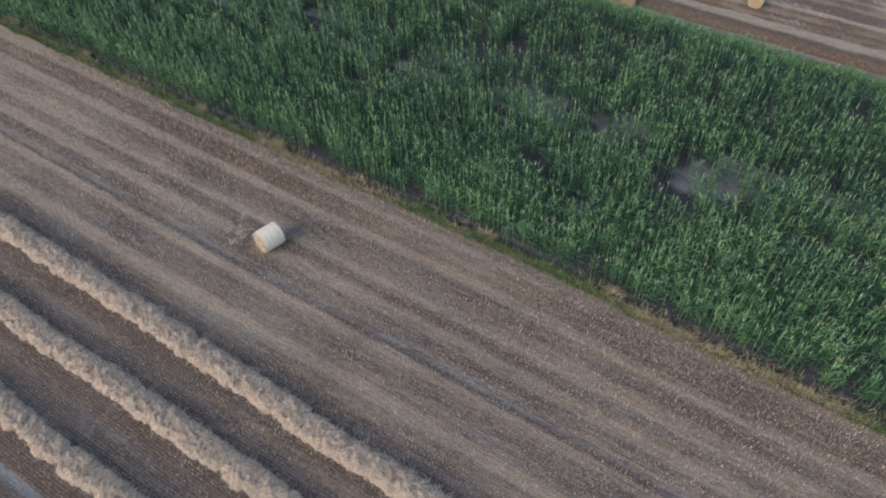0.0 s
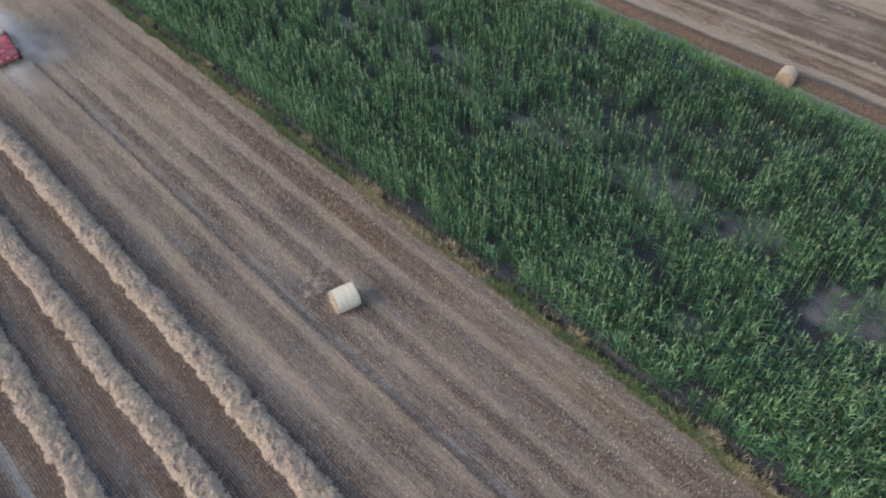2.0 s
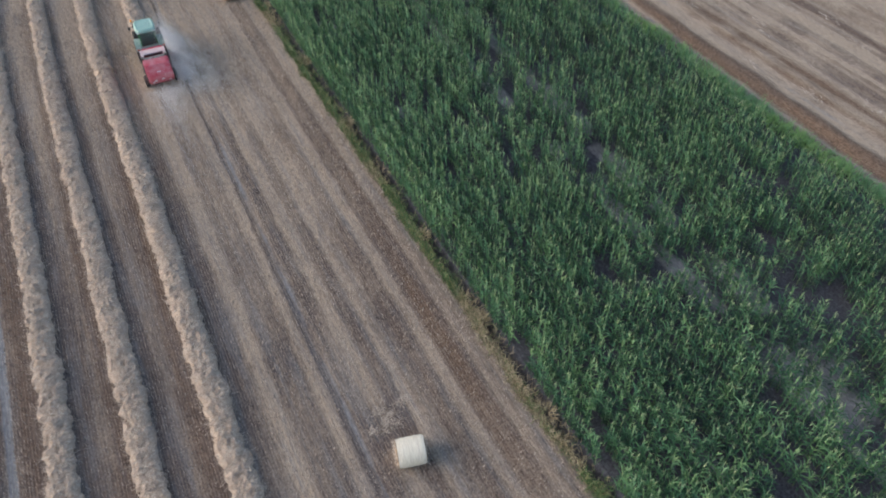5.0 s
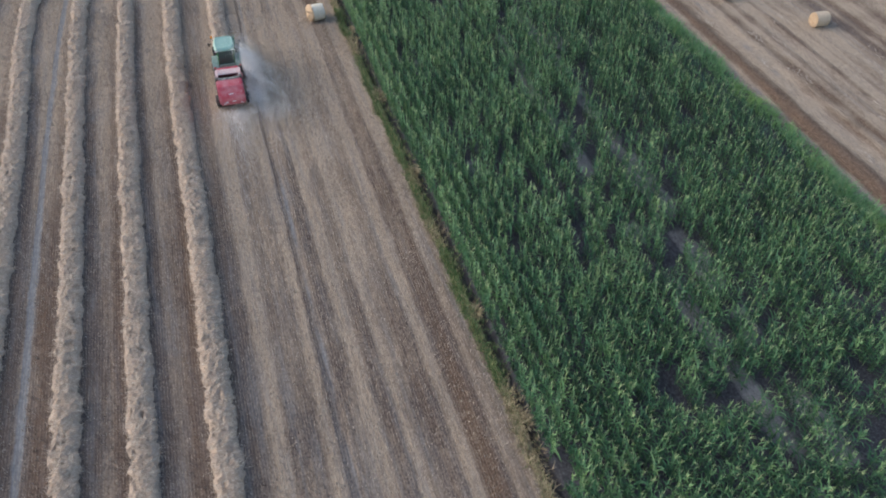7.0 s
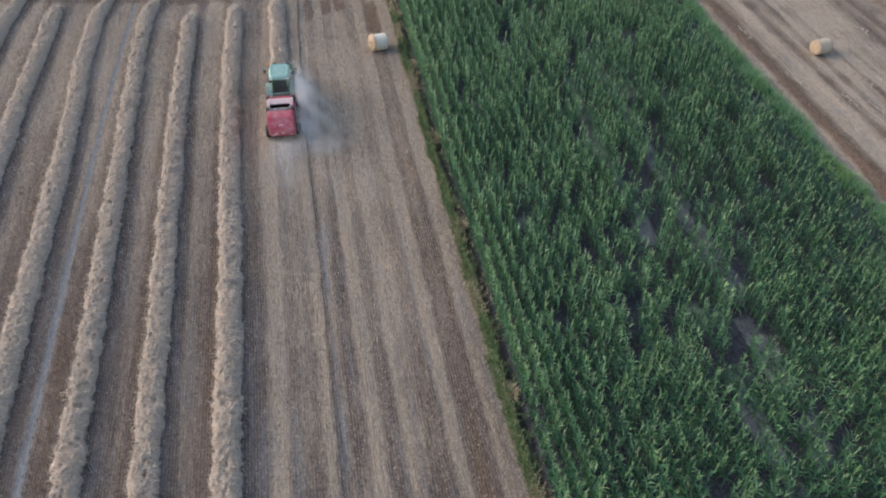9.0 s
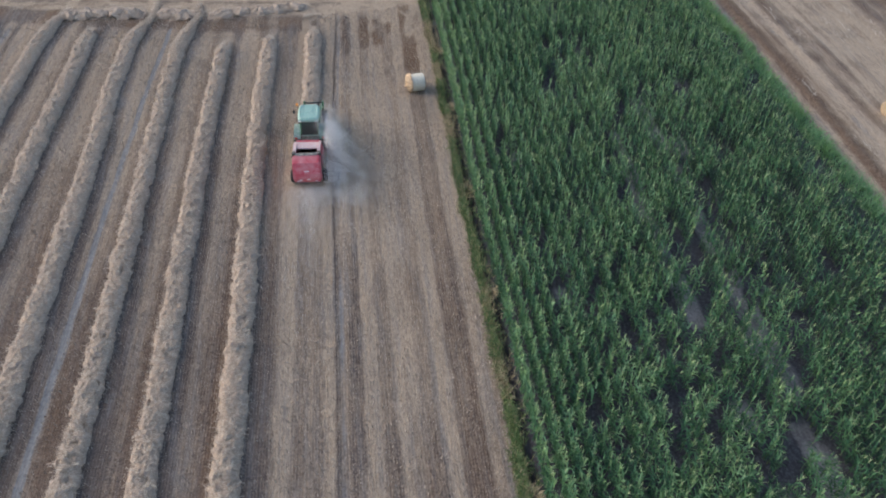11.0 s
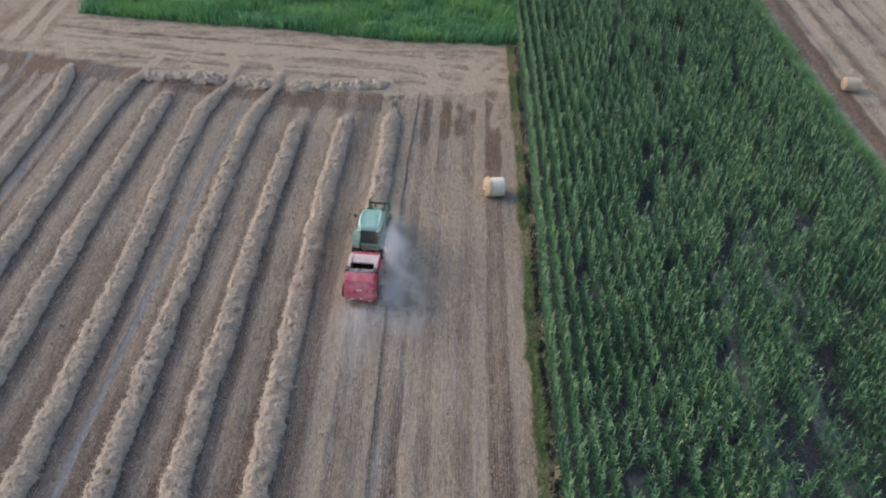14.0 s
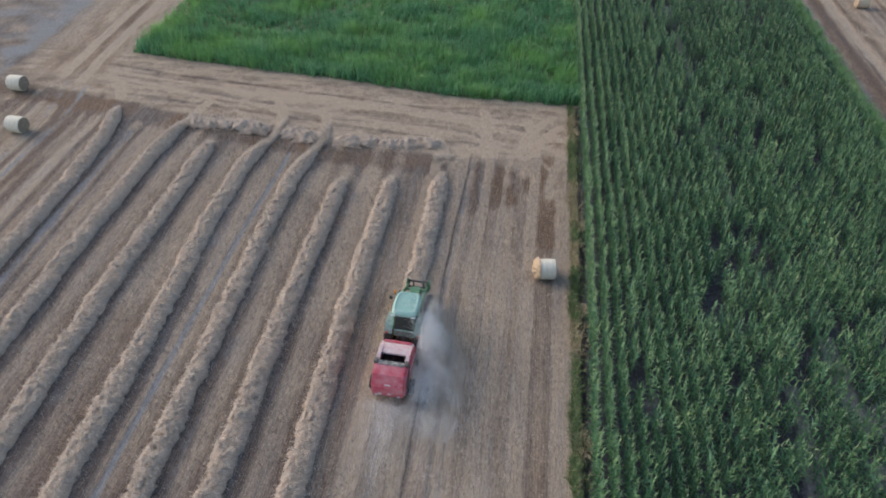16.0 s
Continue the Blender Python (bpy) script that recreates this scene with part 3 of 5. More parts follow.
    grey = band(x - lane + 1.2 * (vnoise(x, y, 2.0, 25) - 0.5), -8.2, -5.2, 2.2) * (0.55 + 0.6 * vnoise(x, y, 1.6, 26))
    hard += k * (0.14 + 0.34 * vnoise(x * 0.4, y, 1.6, 15) + 0.35 * grey)
    earth *= 1 - 0.6 * k
    # old wheel lines in the stubble corner
    for ks, kh, w, ty, tx in OLD_TRACKS:
        k = np.clip(1.3 - abs(x - np.interp(y, ty, tx)) / w, 0, 1) * (y < ty[-1]) * (0.65 + 0.5 * vnoise(x * 0, y, 1.5, 27))
        straw += 1.4 * ks * k
        hard += 1.1 * kh * k
    k = np.clip((-38.6 - x) / 1.0, 0, 1) * np.clip((31 - y) / 3, 0, 1)
    straw += k * (0.45 * (vnoise(x + 0.12 * y, y * 0.04, 0.6, 16) - 0.5) - 0.10)
    earth += k * 0.5
    green += 0.30 * k * band(y, 6, 17, 4) * vnoise(x, y, 2.0, 28)
    # under the maize: bare grey soil, canopy shade painted into it; verge: green
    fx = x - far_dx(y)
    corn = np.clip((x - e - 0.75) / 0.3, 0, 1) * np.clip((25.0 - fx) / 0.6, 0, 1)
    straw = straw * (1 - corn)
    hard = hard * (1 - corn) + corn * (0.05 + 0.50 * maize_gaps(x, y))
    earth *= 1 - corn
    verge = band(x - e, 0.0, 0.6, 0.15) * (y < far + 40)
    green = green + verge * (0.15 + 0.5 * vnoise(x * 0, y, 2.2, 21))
    # furrow: no straw, and part of its shade painted as darker soil
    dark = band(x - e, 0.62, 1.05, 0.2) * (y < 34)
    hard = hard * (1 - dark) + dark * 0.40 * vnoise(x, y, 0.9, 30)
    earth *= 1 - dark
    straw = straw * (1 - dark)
    # the field beyond the maize
    k = np.clip((fx - 25.1) / 0.5, 0, 1)
    f = 0.43 + 0.55 * (vnoise(x, y * 0.02, 0.45, 31) - 0.5) + 0.45 * (vnoise(x, y * 0.03, 1.2, 33) - 0.5) + 0.30 * (vnoise(x, y, 1.5, 32) - 0.5)
    straight = fx
    fx = fx + 0.25 * (vnoise(x * 0, y, 3.0, 35) - 0.5)
    f += 0.10 * band(fx, 25.1, 25.7, 0.3) - 0.36 * band(fx, 25.9, 27.4, 0.3) + 0.34 * band(fx, 27.85, 28.7, 0.3) - 0.20 * band(fx, 29.0, 31.2, 0.5) + 0.26 * band(fx, 31.5, 32.0, 0.3) - 0.20 * band(fx, 32.8, 33.4, 0.4)
    straw = straw * (1 - k) + k * f
    hard = hard * (1 - k) + k * (0.36 * band(straight, 25.1, 25.7, 0.4) + 0.25 * band(straight, 27.9, 28.6, 0.4))
    earth = earth * (1 - k) + k * np.clip(0.60 - 0.3 * band(straight, 25.2, 25.8, 0.5) + 0.4 * band(straight, 26.0, 27.7, 0.4) + 0.3 * band(straight, 29, 31.2, 0.6) + 0.9 * (vnoise(x, y * 0.05, 0.9, 34) - 0.5), 0, 1)
    # the green crop
    k = np.clip((y - far - 0.2) / 0.5, 0, 1) * (x < e + 1.0) * (x > lane + 3.2)
    green = green * (1 - k) + k * (1.0 - 0.6 * crop_tracks(x, y))
    straw = straw * (1 - k) + k * 0.55
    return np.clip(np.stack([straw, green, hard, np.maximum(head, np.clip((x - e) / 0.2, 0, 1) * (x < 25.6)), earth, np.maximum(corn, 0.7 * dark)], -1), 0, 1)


def ground():
    xs = np.concatenate([np.arange(-2400, -400, 400), np.arange(-400, -64, 28), np.arange(-64, -47, 0.6), np.arange(-47, -12.2, 0.18), np.arange(-12.2, 0.92, 0.11), np.arange(1.0, 25, 0.4), np.arange(25, 40, 0.2), np.arange(40, 52, 0.5), np.arange(54, 400, 28), np.arange(400, 2500, 400)])
    ys = np.concatenate([np.arange(-2400, -400, 400), np.arange(-400, -76, 28), np.arange(-72, 15, 0.7), np.arange(15, 23, 0.35), np.arange(23, 38, 0.24), np.arange(38, 56, 0.6), np.arange(56, 90, 1.0), np.arange(94, 400, 28), np.arange(400, 2500, 400)])
    X, Y = np.meshgrid(xs, ys, indexing="ij")
    x, y = X.ravel(), Y.ravel()
    u = straighten(x, y)
    z = 0.05 * (vnoise(x, y, 1.1, 40) - 0.5) + 0.08 * (vnoise(x, y, 5, 41) - 0.5)
    z = np.where((abs(x) < 60) & (abs(y) < 95), z, 0.0)
    for c in TRAMS:
        z -= 0.035 * band(u, c - 0.2, c + 0.2, 0.25) * (y < 25)
    z += (0.16 * band(x, 27.6, 28.6, 0.6) - 0.10 * band(x, 26.7, 27.5, 0.5) + 0.10 * band(x, 30.6, 31.4, 0.6)) * (0.4 + vnoise(x, y, 0.8, 42))     # rough ridges in the far field
    z -= 0.55 * band(x - edge_x(y), 0.62, 1.0, 0.25) * (y < 33) * (0.6 + 0.8 * vnoise(x * 0, y, 0.8, 43))          # the furrow at the maize
    me = mesh_np("ground", np.stack([x, y, z - 0.03], -1), grid_faces(len(xs), len(ys)), [M_GROUND], smooth=True)
    a = me.attributes.new("cover", "FLOAT_COLOR", "POINT")
    cover = cover_masks(x, y).astype(np.float32)
    a.data.foreach_set("color", cover[:, :4].ravel())
    b = me.attributes.new("earth", "FLOAT", "POINT")
    b.data.foreach_set("value", np.ascontiguousarray(cover[:, 4]))
    c = me.attributes.new("soil_shade", "FLOAT", "POINT")
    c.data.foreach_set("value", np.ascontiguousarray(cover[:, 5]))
    d = me.attributes.new("drill", "FLOAT", "POINT")
    d.data.foreach_set("value", (np.where(x > 0, x, u) * (2 * np.pi / 0.14)).astype(np.float32))
    return tagged(new("ground", me), "brown stubble field soil with straw stripes and wheel tracks", "ground", kind="structure")


ground()

# ---- maize ----
def maize_field():
    rng = np.random.default_rng(5)
    px, py, pr = [], [], []
    for row in range(32):
        y = np.arange(-74, 76, 0.16 if row < 3 else 0.185)
        y = y + rng.uniform(-0.10, 0.10, len(y))
        px.append(edge_x(y) + 1.12 + 0.745 * row + 0.05 * (vnoise(y, y * 0 + row, 3.0, 53) - 0.5) + rng.normal(0, 0.028, len(y)))
        py.append(y)
        pr.append(np.full(len(y), row * 3.7))
    px, py, pr = np.concatenate(px), np.concatenate(py), np.concatenate(pr)
    inner = np.clip((px - edge_x(py) - 2) / 6, 0, 1)
    gap = vnoise(pr, py, 1.2, 51) * 0.78 + vnoise(px, py, 2.0, 52) * 0.22
    lush = np.clip((py - 4) / 14, 0, 1)
    keep = (gap > 0.20 - 0.10 * lush * (1 - inner) + (0.08 + 0.06 * np.clip((4 - py) / 14, 0, 1)) * inner + 0.03 * np.clip((-22 - py) / 8, 0, 1) * np.clip((px - 6) / 4, 0, 1)) & (px < 24.1 + 0.3 * far_dx(py)) & (rng.random(len(px)) < np.where((py > 52) | (py < -64), 0.66, 0.95))
    thin = maize_gaps(px, py)
    keep &= ~(rng.random(len(px)) < thin * (0.12 + 0.80 * vnoise(px, py, 0.55, 58)))
    px, py, pr = px[keep], py[keep], pr[keep]
    n = len(px)
    into = px - edge_x(py)
    clump = vnoise(pr, py, 0.8, 54)
    H = (1.46 + 0.74 * clump + 0.25 * (vnoise(px, py, 3.0, 50) - 0.5) + rng.normal(0, 0.13, n)) * np.where(px > 23.3, 0.85, 1.0)
    # taller clumps get a brighter tone, as if they caught more light
    tone = np.clip(-0.06 + np.interp(py, (-5, 12), (0.60, 0.48)) * clump + np.interp(py, (-5, 12), (0.26, 0.42)) * (vnoise(pr * 5.3, py * 0.08, 1.0, 47) - 0.30) + 0.30 * vnoise(px, py, 2.6, 55) + 0.16 * vnoise(px, py, 9.0, 49) + rng.normal(0, 0.15, n) + (0.06 + 0.12 * np.clip((py + 5) / 20, 0, 1)) * np.clip(1 - (into - 1) / 6, 0, 1) + 0.20 * np.clip((py - 8) / 14, 0, 1) * np.clip(2.6 - into, 0, 1) + np.interp(py, (-48, -34, -24, -8, 2, 15, 40), (-0.01, 0.04, 0.10, 0.11, 0.16, 0.16, 0.16)) - np.interp(px, (8, 16), (0.0, 0.11)) - 0.10 * np.clip((px - 7) / 4, 0, 1) * band(py, -18, 6, 8), 0, 1)
    base = np.stack([px, py, np.full(n, -0.06)], -1)
    lean_az, lean = rng.uniform(0, 6.28, n), rng.uniform(0.0, 0.12, n)
    axis = np.stack([np.cos(lean_az) * np.sin(lean), np.sin(lean_az) * np.sin(lean), np.cos(lean)], -1)
    plant_az = rng.uniform(0, 6.28, n)
    pieces = [(*strips(base, lean_az, H, 0.035, np.pi / 2 - lean, np.pi / 2 - lean, 1), 1)]
    tones = [np.repeat(tone, 4)]
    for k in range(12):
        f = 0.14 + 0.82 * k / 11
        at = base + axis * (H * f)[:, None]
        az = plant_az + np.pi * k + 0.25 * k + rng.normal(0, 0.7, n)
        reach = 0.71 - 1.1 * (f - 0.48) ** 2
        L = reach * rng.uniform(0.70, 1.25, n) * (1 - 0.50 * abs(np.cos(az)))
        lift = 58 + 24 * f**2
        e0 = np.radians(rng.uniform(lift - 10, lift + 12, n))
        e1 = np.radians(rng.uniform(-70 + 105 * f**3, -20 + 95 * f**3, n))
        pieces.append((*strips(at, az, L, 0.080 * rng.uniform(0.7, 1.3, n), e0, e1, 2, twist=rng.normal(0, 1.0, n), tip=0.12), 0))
        # young top leaves paler, canopy shade painted into the lower ones
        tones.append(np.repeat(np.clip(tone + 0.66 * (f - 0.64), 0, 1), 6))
    top = base + axis * H[:, None]
    for j in range(4):
        sel = rng.random(n) < 0.55 + 0.5 * vnoise(px, py, 4.0, 48)
        m = sel.sum()
        pieces.append((*strips(top[sel], rng.uniform(0, 6.28, m), rng.uniform(0.22, 0.38, m), 0.027, np.radians(89 - 8 * j), np.radians(76 - 16 * j), 1), 2))
        tones.append(np.repeat(tone[sel], 4))
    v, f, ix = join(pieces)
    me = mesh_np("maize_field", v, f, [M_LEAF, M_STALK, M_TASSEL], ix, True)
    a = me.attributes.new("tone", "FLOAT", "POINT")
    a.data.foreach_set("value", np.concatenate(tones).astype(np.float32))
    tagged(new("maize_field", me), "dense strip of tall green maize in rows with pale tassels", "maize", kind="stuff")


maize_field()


def green_crop():
    rng = np.random.default_rng(6)
    n = 30000
    x, y = rng.uniform(-44, 1.3, n), 33 + 44 * rng.random(n) ** 1.25
    far = np.interp(x, HEAD_X, HEAD_FAR)
    lane = np.interp(y, LANE_Y, LANE_X)
    arc = crop_tracks(x, y)
    keep = (y > far + 0.15 + 0.3 * vnoise(x, y, 0.8, 3)) & (x > lane + 3.4) & (x < edge_x(y) + 0.95) & ~arc
    x, y = x[keep], y[keep]
    n = len(x)
    H = 0.34 + 0.62 * vnoise(x * 0.5, y, 1.1, 62) + 0.34 * vnoise(x, y, 4.0, 63)
    base = np.stack([x, y, np.full(n, -0.05)], -1)
    pieces = []
    for j in range(3):
        b = base + rng.normal(0, 0.12, (n, 3)) * (1, 1, 0)
        pieces.append((*strips(b, rng.uniform(0, 6.28, n), H * rng.uniform(0.9, 1.5, n), 0.06 * rng.uniform(0.7, 1.4, n), np.radians(rng.uniform(70, 89, n)), np.radians(rng.uniform(15, 80, n)), 2), 0))
    v, f, ix = join(pieces)
    ob = new("green_crop", mesh_np("green_crop", v, f, [M_CROP], ix, True))
    tagged(ob, "dense bright green fodder crop beyond the headland", "crop", kind="stuff")


green_crop()


def verge():
    rng = np.random.default_rng(7)
    n = 9500
    y = rng.uniform(-76, 34, n)
    x = edge_x(y) + np.clip(np.where(rng.random(n) < 0.10, rng.uniform(0.4, 1.0, n), rng.normal(0.20, 0.13, n)), -0.08, 1.0) + 0.22 * (vnoise(y, y * 0, 1.7, 74) - 0.5)
    keep = rng.random(n) < 0.25 + 1.2 * vnoise(x, y, 0.9, 71)
    x, y = x[keep], y[keep]
    n = len(x)
    base = np.stack([x, y, np.full(n, -0.06)], -1)
    pieces = []
    for j in range(4):
        b = base + rng.normal(0, 0.06, (n, 3)) * (1, 1, 0)
        dry = rng.random(n) < np.clip(4.0 * (vnoise(x * 0.5, y, 2.4, 73) - 0.48) + 0.4 * (x - edge_x(y) > 0.42) * (y < 8) + 0.55 * np.clip((y - 4) / 10, 0, 1), 0.06, 0.85)
        for i, sel in ((0, ~dry), (1, dry)):
            m = sel.sum()
            pieces.append((*strips(b[sel], rng.uniform(0, 6.28, m), rng.uniform(0.22, 0.50, m), 0.034, np.radians(rng.uniform(55, 85, m)), np.radians(rng.uniform(-40, 50, m)), 2), i))
    v, f, ix = join(pieces)
    ob = new("verge_grass", mesh_np("verge_grass", v, f, [M_GRASS, M_DRY], ix, True))
    tagged(ob, "narrow green and yellowed grass verge beside the maize", "grass", kind="stuff")


verge()


def far_verge():
    rng = np.random.default_rng(17)
    n = 5200
    y = rng.uniform(-70, 76, n)
    x = 24.55 + far_dx(y) + rng.uniform(-1.0, 0.45, n) + 0.5 * (vnoise(y, y * 0, 3.0, 75) - 0.5)
    tall = np.interp(x - far_dx(y), (23.6, 24.8), (1.15, 0.55)) * (0.6 + 0.8 * vnoise(x, y, 1.2, 76))
    base = np.stack([x, y, np.full(n, -0.06)], -1)
    pieces = []
    for j in range(4):
        b = base + rng.normal(0, 0.10, (n, 3)) * (1, 1, 0)
        pieces.append((*strips(b, rng.uniform(0, 6.28, n), tall * rng.uniform(0.7, 1.2, n), 0.05, np.radians(rng.uniform(60, 86, n)), np.radians(rng.uniform(-30, 50, n)), 2), 0))
    v, f, ix = join(pieces)
    ob = new("tall_grass", mesh_np("tall_grass", v, f, [M_FARGRASS], ix, True))
    tagged(ob, "tall bright green grass along the maize strip's far edge", "grass", kind="stuff")


far_verge()


def dry_clump(x, y, r, h, seed):
    """A clump of bleached grass at the maize edge."""
    rng = np.random.default_rng(seed)
    n = 150
    a, d = rng.uniform(0, 6.28, n), r * np.sqrt(rng.random(n))
    base = np.stack([d * np.cos(a), d * 1.5 * np.sin(a), np.full(n, -0.05)], -1)
    v, f = strips(base, a + rng.normal(0, 0.5, n), rng.uniform(0.6, 1.3, n) * h, 0.03, np.radians(rng.uniform(60, 88, n)), np.radians(rng.uniform(-60, 30, n)), 3)
    ob = new("dry_grass_clump", mesh_np("dry_grass_clump", v, f, [M_DRY], None, True))
    ob.matrix_world = pose(x, y, 0)
    tagged(ob, "bleached straw-coloured grass clump at the maize edge", "grass clump", "grass clumps along the verge")


for i, (y, off, r, h) in enumerate(((0.0, 0.75, 0.42, 0.55), (-8.8, 0.7, 0.22, 0.4), (-20.7, 0.55, 0.25, 0.4), (-27.6, 0.5, 0.34, 0.45), (-33.7, 0.6, 0.36, 0.4), (-42.5, 0.55, 0.3, 0.42), (-50.0, 0.6, 0.3, 0.4), (9.5, 0.7, 0.25, 0.4), (17.5, 0.7, 0.28, 0.45), (29.5, 0.4, 0.35, 0.5))):
    dry_clump(float(edge_x(y)) + off, y, r, h, 100 + i)


# ---- stubble and straw ----
def stubble():
    rng = np.random.default_rng(8)
    xs = np.arange(-275, -2) * 0.14 + 0.035
    pts = []
    for x in xs:
        near = -30 < x
        y = np.arange(-70 if near else 0, 26, 0.13 if near else 0.22)
        y = y + rng.uniform(-0.07, 0.07, len(y))
        pts.append(np.stack([x + 0 * y, y], -1))
    p = np.concatenate(pts)
    u, y = p[:, 0], p[:, 1]
    k = np.clip((u + 9.8) / 9.0, 0, 1)
    x = u + (1 - k) * row_dx(y) + k * np.interp(y, EDGE_Y, EDGE_DX) + rng.normal(0, 0.013, len(u))
    keep = (rng.random(len(u)) < 0.45 + 0.8 * vnoise(u * 2.0, y * 0.35, 1.0, 81)) & (x < edge_x(y)) & (y < np.interp(x, HEAD_X, HEAD_NEAR) - 1.0)
    for c in TRAMS:
        keep &= abs(u - c) > 0.20
    x, y = x[keep], y[keep]
    n = len(x)
    v, f = strips(np.stack([x, y, np.full(n, -0.05)], -1), rng.uniform(0, 6.28, n), rng.uniform(0.11, 0.22, n), rng.uniform(0.022, 0.045, n), np.radians(rng.uniform(66, 90, n)), np.radians(rng.uniform(55, 88, n)), 1, tip=0.6)
    ob = new("stubble", mesh_np("stubble", v, f, [M_STUBBLE]))
    tagged(ob, "short cut cereal stubble in drilled lines", "stubble", kind="stuff")


stubble()


def loose_straw():
    """Single stalks lying where straw was left on the ground."""
    rng = np.random.default_rng(9)
    n = 170000
    x, y = rng.uniform(-48, -0.5, n), rng.uniform(-66, 38, n)
    m = cover_masks(x, y)[:, 0]
    keep = (rng.random(n) < np.clip((m - 0.30) * 2.2, 0.04, 1)) & (x < edge_x(y))
    x, y = x[keep], y[keep]
    n = len(x)
    az = np.where(y > 25.5, rng.normal(0, 0.7, n), rng.normal(np.pi / 2, 0.55, n))
    v, f = strips(np.stack([x, y, rng.uniform(0.0, 0.05, n)], -1), az, rng.uniform(0.08, 0.22, n), rng.uniform(0.006, 0.011, n), np.radians(rng.uniform(-4, 8, n)), 0.0, 1, tip=0.8)
    ob = new("loose_straw", mesh_np("loose_straw", v, f, [M_STRAND]))
    tagged(ob, "loose pale straw stalks scattered over the stubble", "straw", kind="stuff")


loose_straw()


def windrow(line, fine, y1, seed, width=0.67, height=0.45, thin_from=None, gappy=0.0, label="", group="straw windrows in the field", y0=-76):
    """A fluffy ridge of straw along y with clumps, hollows and stray stalks; coarser before y = fine."""
    rng = np.random.default_rng(seed)
    ys = np.concatenate([np.arange(y0, fine, 0.22), np.arange(max(y0, fine), y1, 0.064)])
    s = np.linspace(-1, 1, 27)
    Y, S = np.meshgrid(ys, s, indexing="ij")
    cx = row_x(line, ys) + 0.10 * (vnoise(ys, ys * 0, 1.6, seed) - 0.5)
    end = np.clip(np.minimum((ys - y0) / 0.5, (y1 - ys) / 1.6), 0.02, 1) ** 0.6
    if thin_from is not None:
        end = end * np.interp(ys, (thin_from - 1.0, thin_from + 1.5), (1, 0.5))
    end = end * (1 - 0.5 * gappy * np.clip(2.2 * vnoise(ys, ys * 0, 0.9, seed + 10) - 0.9, 0, 1))
    # the two flanks fray apart from one another: fine scallops, and bites on the side towards -x
    fray = [vnoise(ys, ys * 0 + k, 0.30, seed + 1 + k) * 0.5 + vnoise(ys, ys * 0 + k, 0.75, seed + 12 + k) * 0.5 for k in (0, 1)]
    bite = np.clip(vnoise(ys, ys * 0, 0.33, seed + 15) - 0.66, 0, 1) * (0.35 + 1.6 * gappy)
    wl = width * (0.76 + 0.48 * fray[0] - bite * 1.5) * end
    wr = width * (0.80 + 0.40 * fray[1]) * end
    h = height * (0.80 + 0.36 * vnoise(ys, ys * 0, 0.55, seed + 2)) * end
    X = cx[:, None] + np.where(S < 0, S * wl[:, None], S * wr[:, None])
    # locks of straw lie aslant across the row
    a, c = X * 0.90 + Y * 0.44, Y * 0.90 - X * 0.44
    bend = 0.16 * (vnoise(X, Y, 0.5, seed + 11) - 0.5)
    lock = 1 - abs(2 * vnoise(a / 3.0, c + bend, 0.13, seed + 3) - 1)
    lump = vnoise(X, Y, 0.28, seed + 9)
    tuft = vnoise(X, Y, 0.11, seed + 4)
    hole = np.clip(vnoise(X, Y, 0.21, seed + 5) - 0.70, 0, 1) * 3.0
    prof = (1 - abs(S) ** 2.6) ** 0.7
    Z = h[:, None] * prof * (0.62 + 0.26 * lock + 0.36 * lump - (0.35 + gappy) * hole) + (0.12 * (tuft - 0.5) + 0.09 * (vnoise(X, Y, 0.07, seed + 8) - 0.5)) * prof * end[:, None]
    X = X + 0.16 * (vnoise(Y, Z + X, 0.16, seed + 6) - 0.5) * np.sign(S) * abs(S) ** 2
    yy = Y + 0.10 * (vnoise(X, Y, 0.2, seed + 7) - 0.5)
    v = np.stack([X, yy, np.maximum(Z, -0.04) - 0.03 * (abs(S) > 0.99)], -1)
    x0 = float(row_x(line, y0))
    base = empty("straw_windrow", label or "long fluffy pale straw windrow lying on stubble", "straw windrow", group, pose(x0, y0, 0))
    off = np.array([x0, y0, 0.0])
    part_np("straw_ridge", v.reshape(-1, 3) - off, grid_faces(len(ys), len(s)), [M_STRAW], base, smooth=True)
    n = int((y1 - max(y0, fine)) * 430 + max(0, fine - y0) * 50)
    i, j = rng.integers(0, len(ys), n), np.clip(rng.normal(13, 7.4, n), 0, 26).astype(int)
    p = v[i, j] + np.stack([rng.normal(0, 0.05, n), rng.normal(0, 0.05, n), rng.uniform(-0.01, 0.03, n)], -1)
    sv, sf = strips(p - off, rng.normal(-0.45, 0.9, n) + np.pi * (rng.random(n) < 0.5), rng.uniform(0.10, 0.34, n), rng.uniform(0.010, 0.022, n), np.radians(rng.uniform(-12, 48, n)), np.radians(rng.uniform(-50, 10, n)), 1, tip=0.7)
    part_np("stalk_layer", sv, sf, [M_STRAND], base, "single pale stalks sticking out", kind="stuff")


RIG_Y = 1.1          # the baler's rear
windrow(0, RIG_Y + 7.7, 22.6, 200, label="remaining pale straw windrow in front of the tractor", y0=RIG_Y + 7.7)
windrow(1, -74, 21.6, 210)
windrow(2, -60, 21.0, 220, width=0.66, gappy=0.15)
windrow(3, -50, 28.0, 230, thin_from=23.0, width=0.66, gappy=0.42, label="broken, gappy pale straw windrow beside a wheel track")
windrow(4, -36, 28.6, 240, thin_from=23.5, height=0.42)
windrow(5, -28, 24.2, 250)
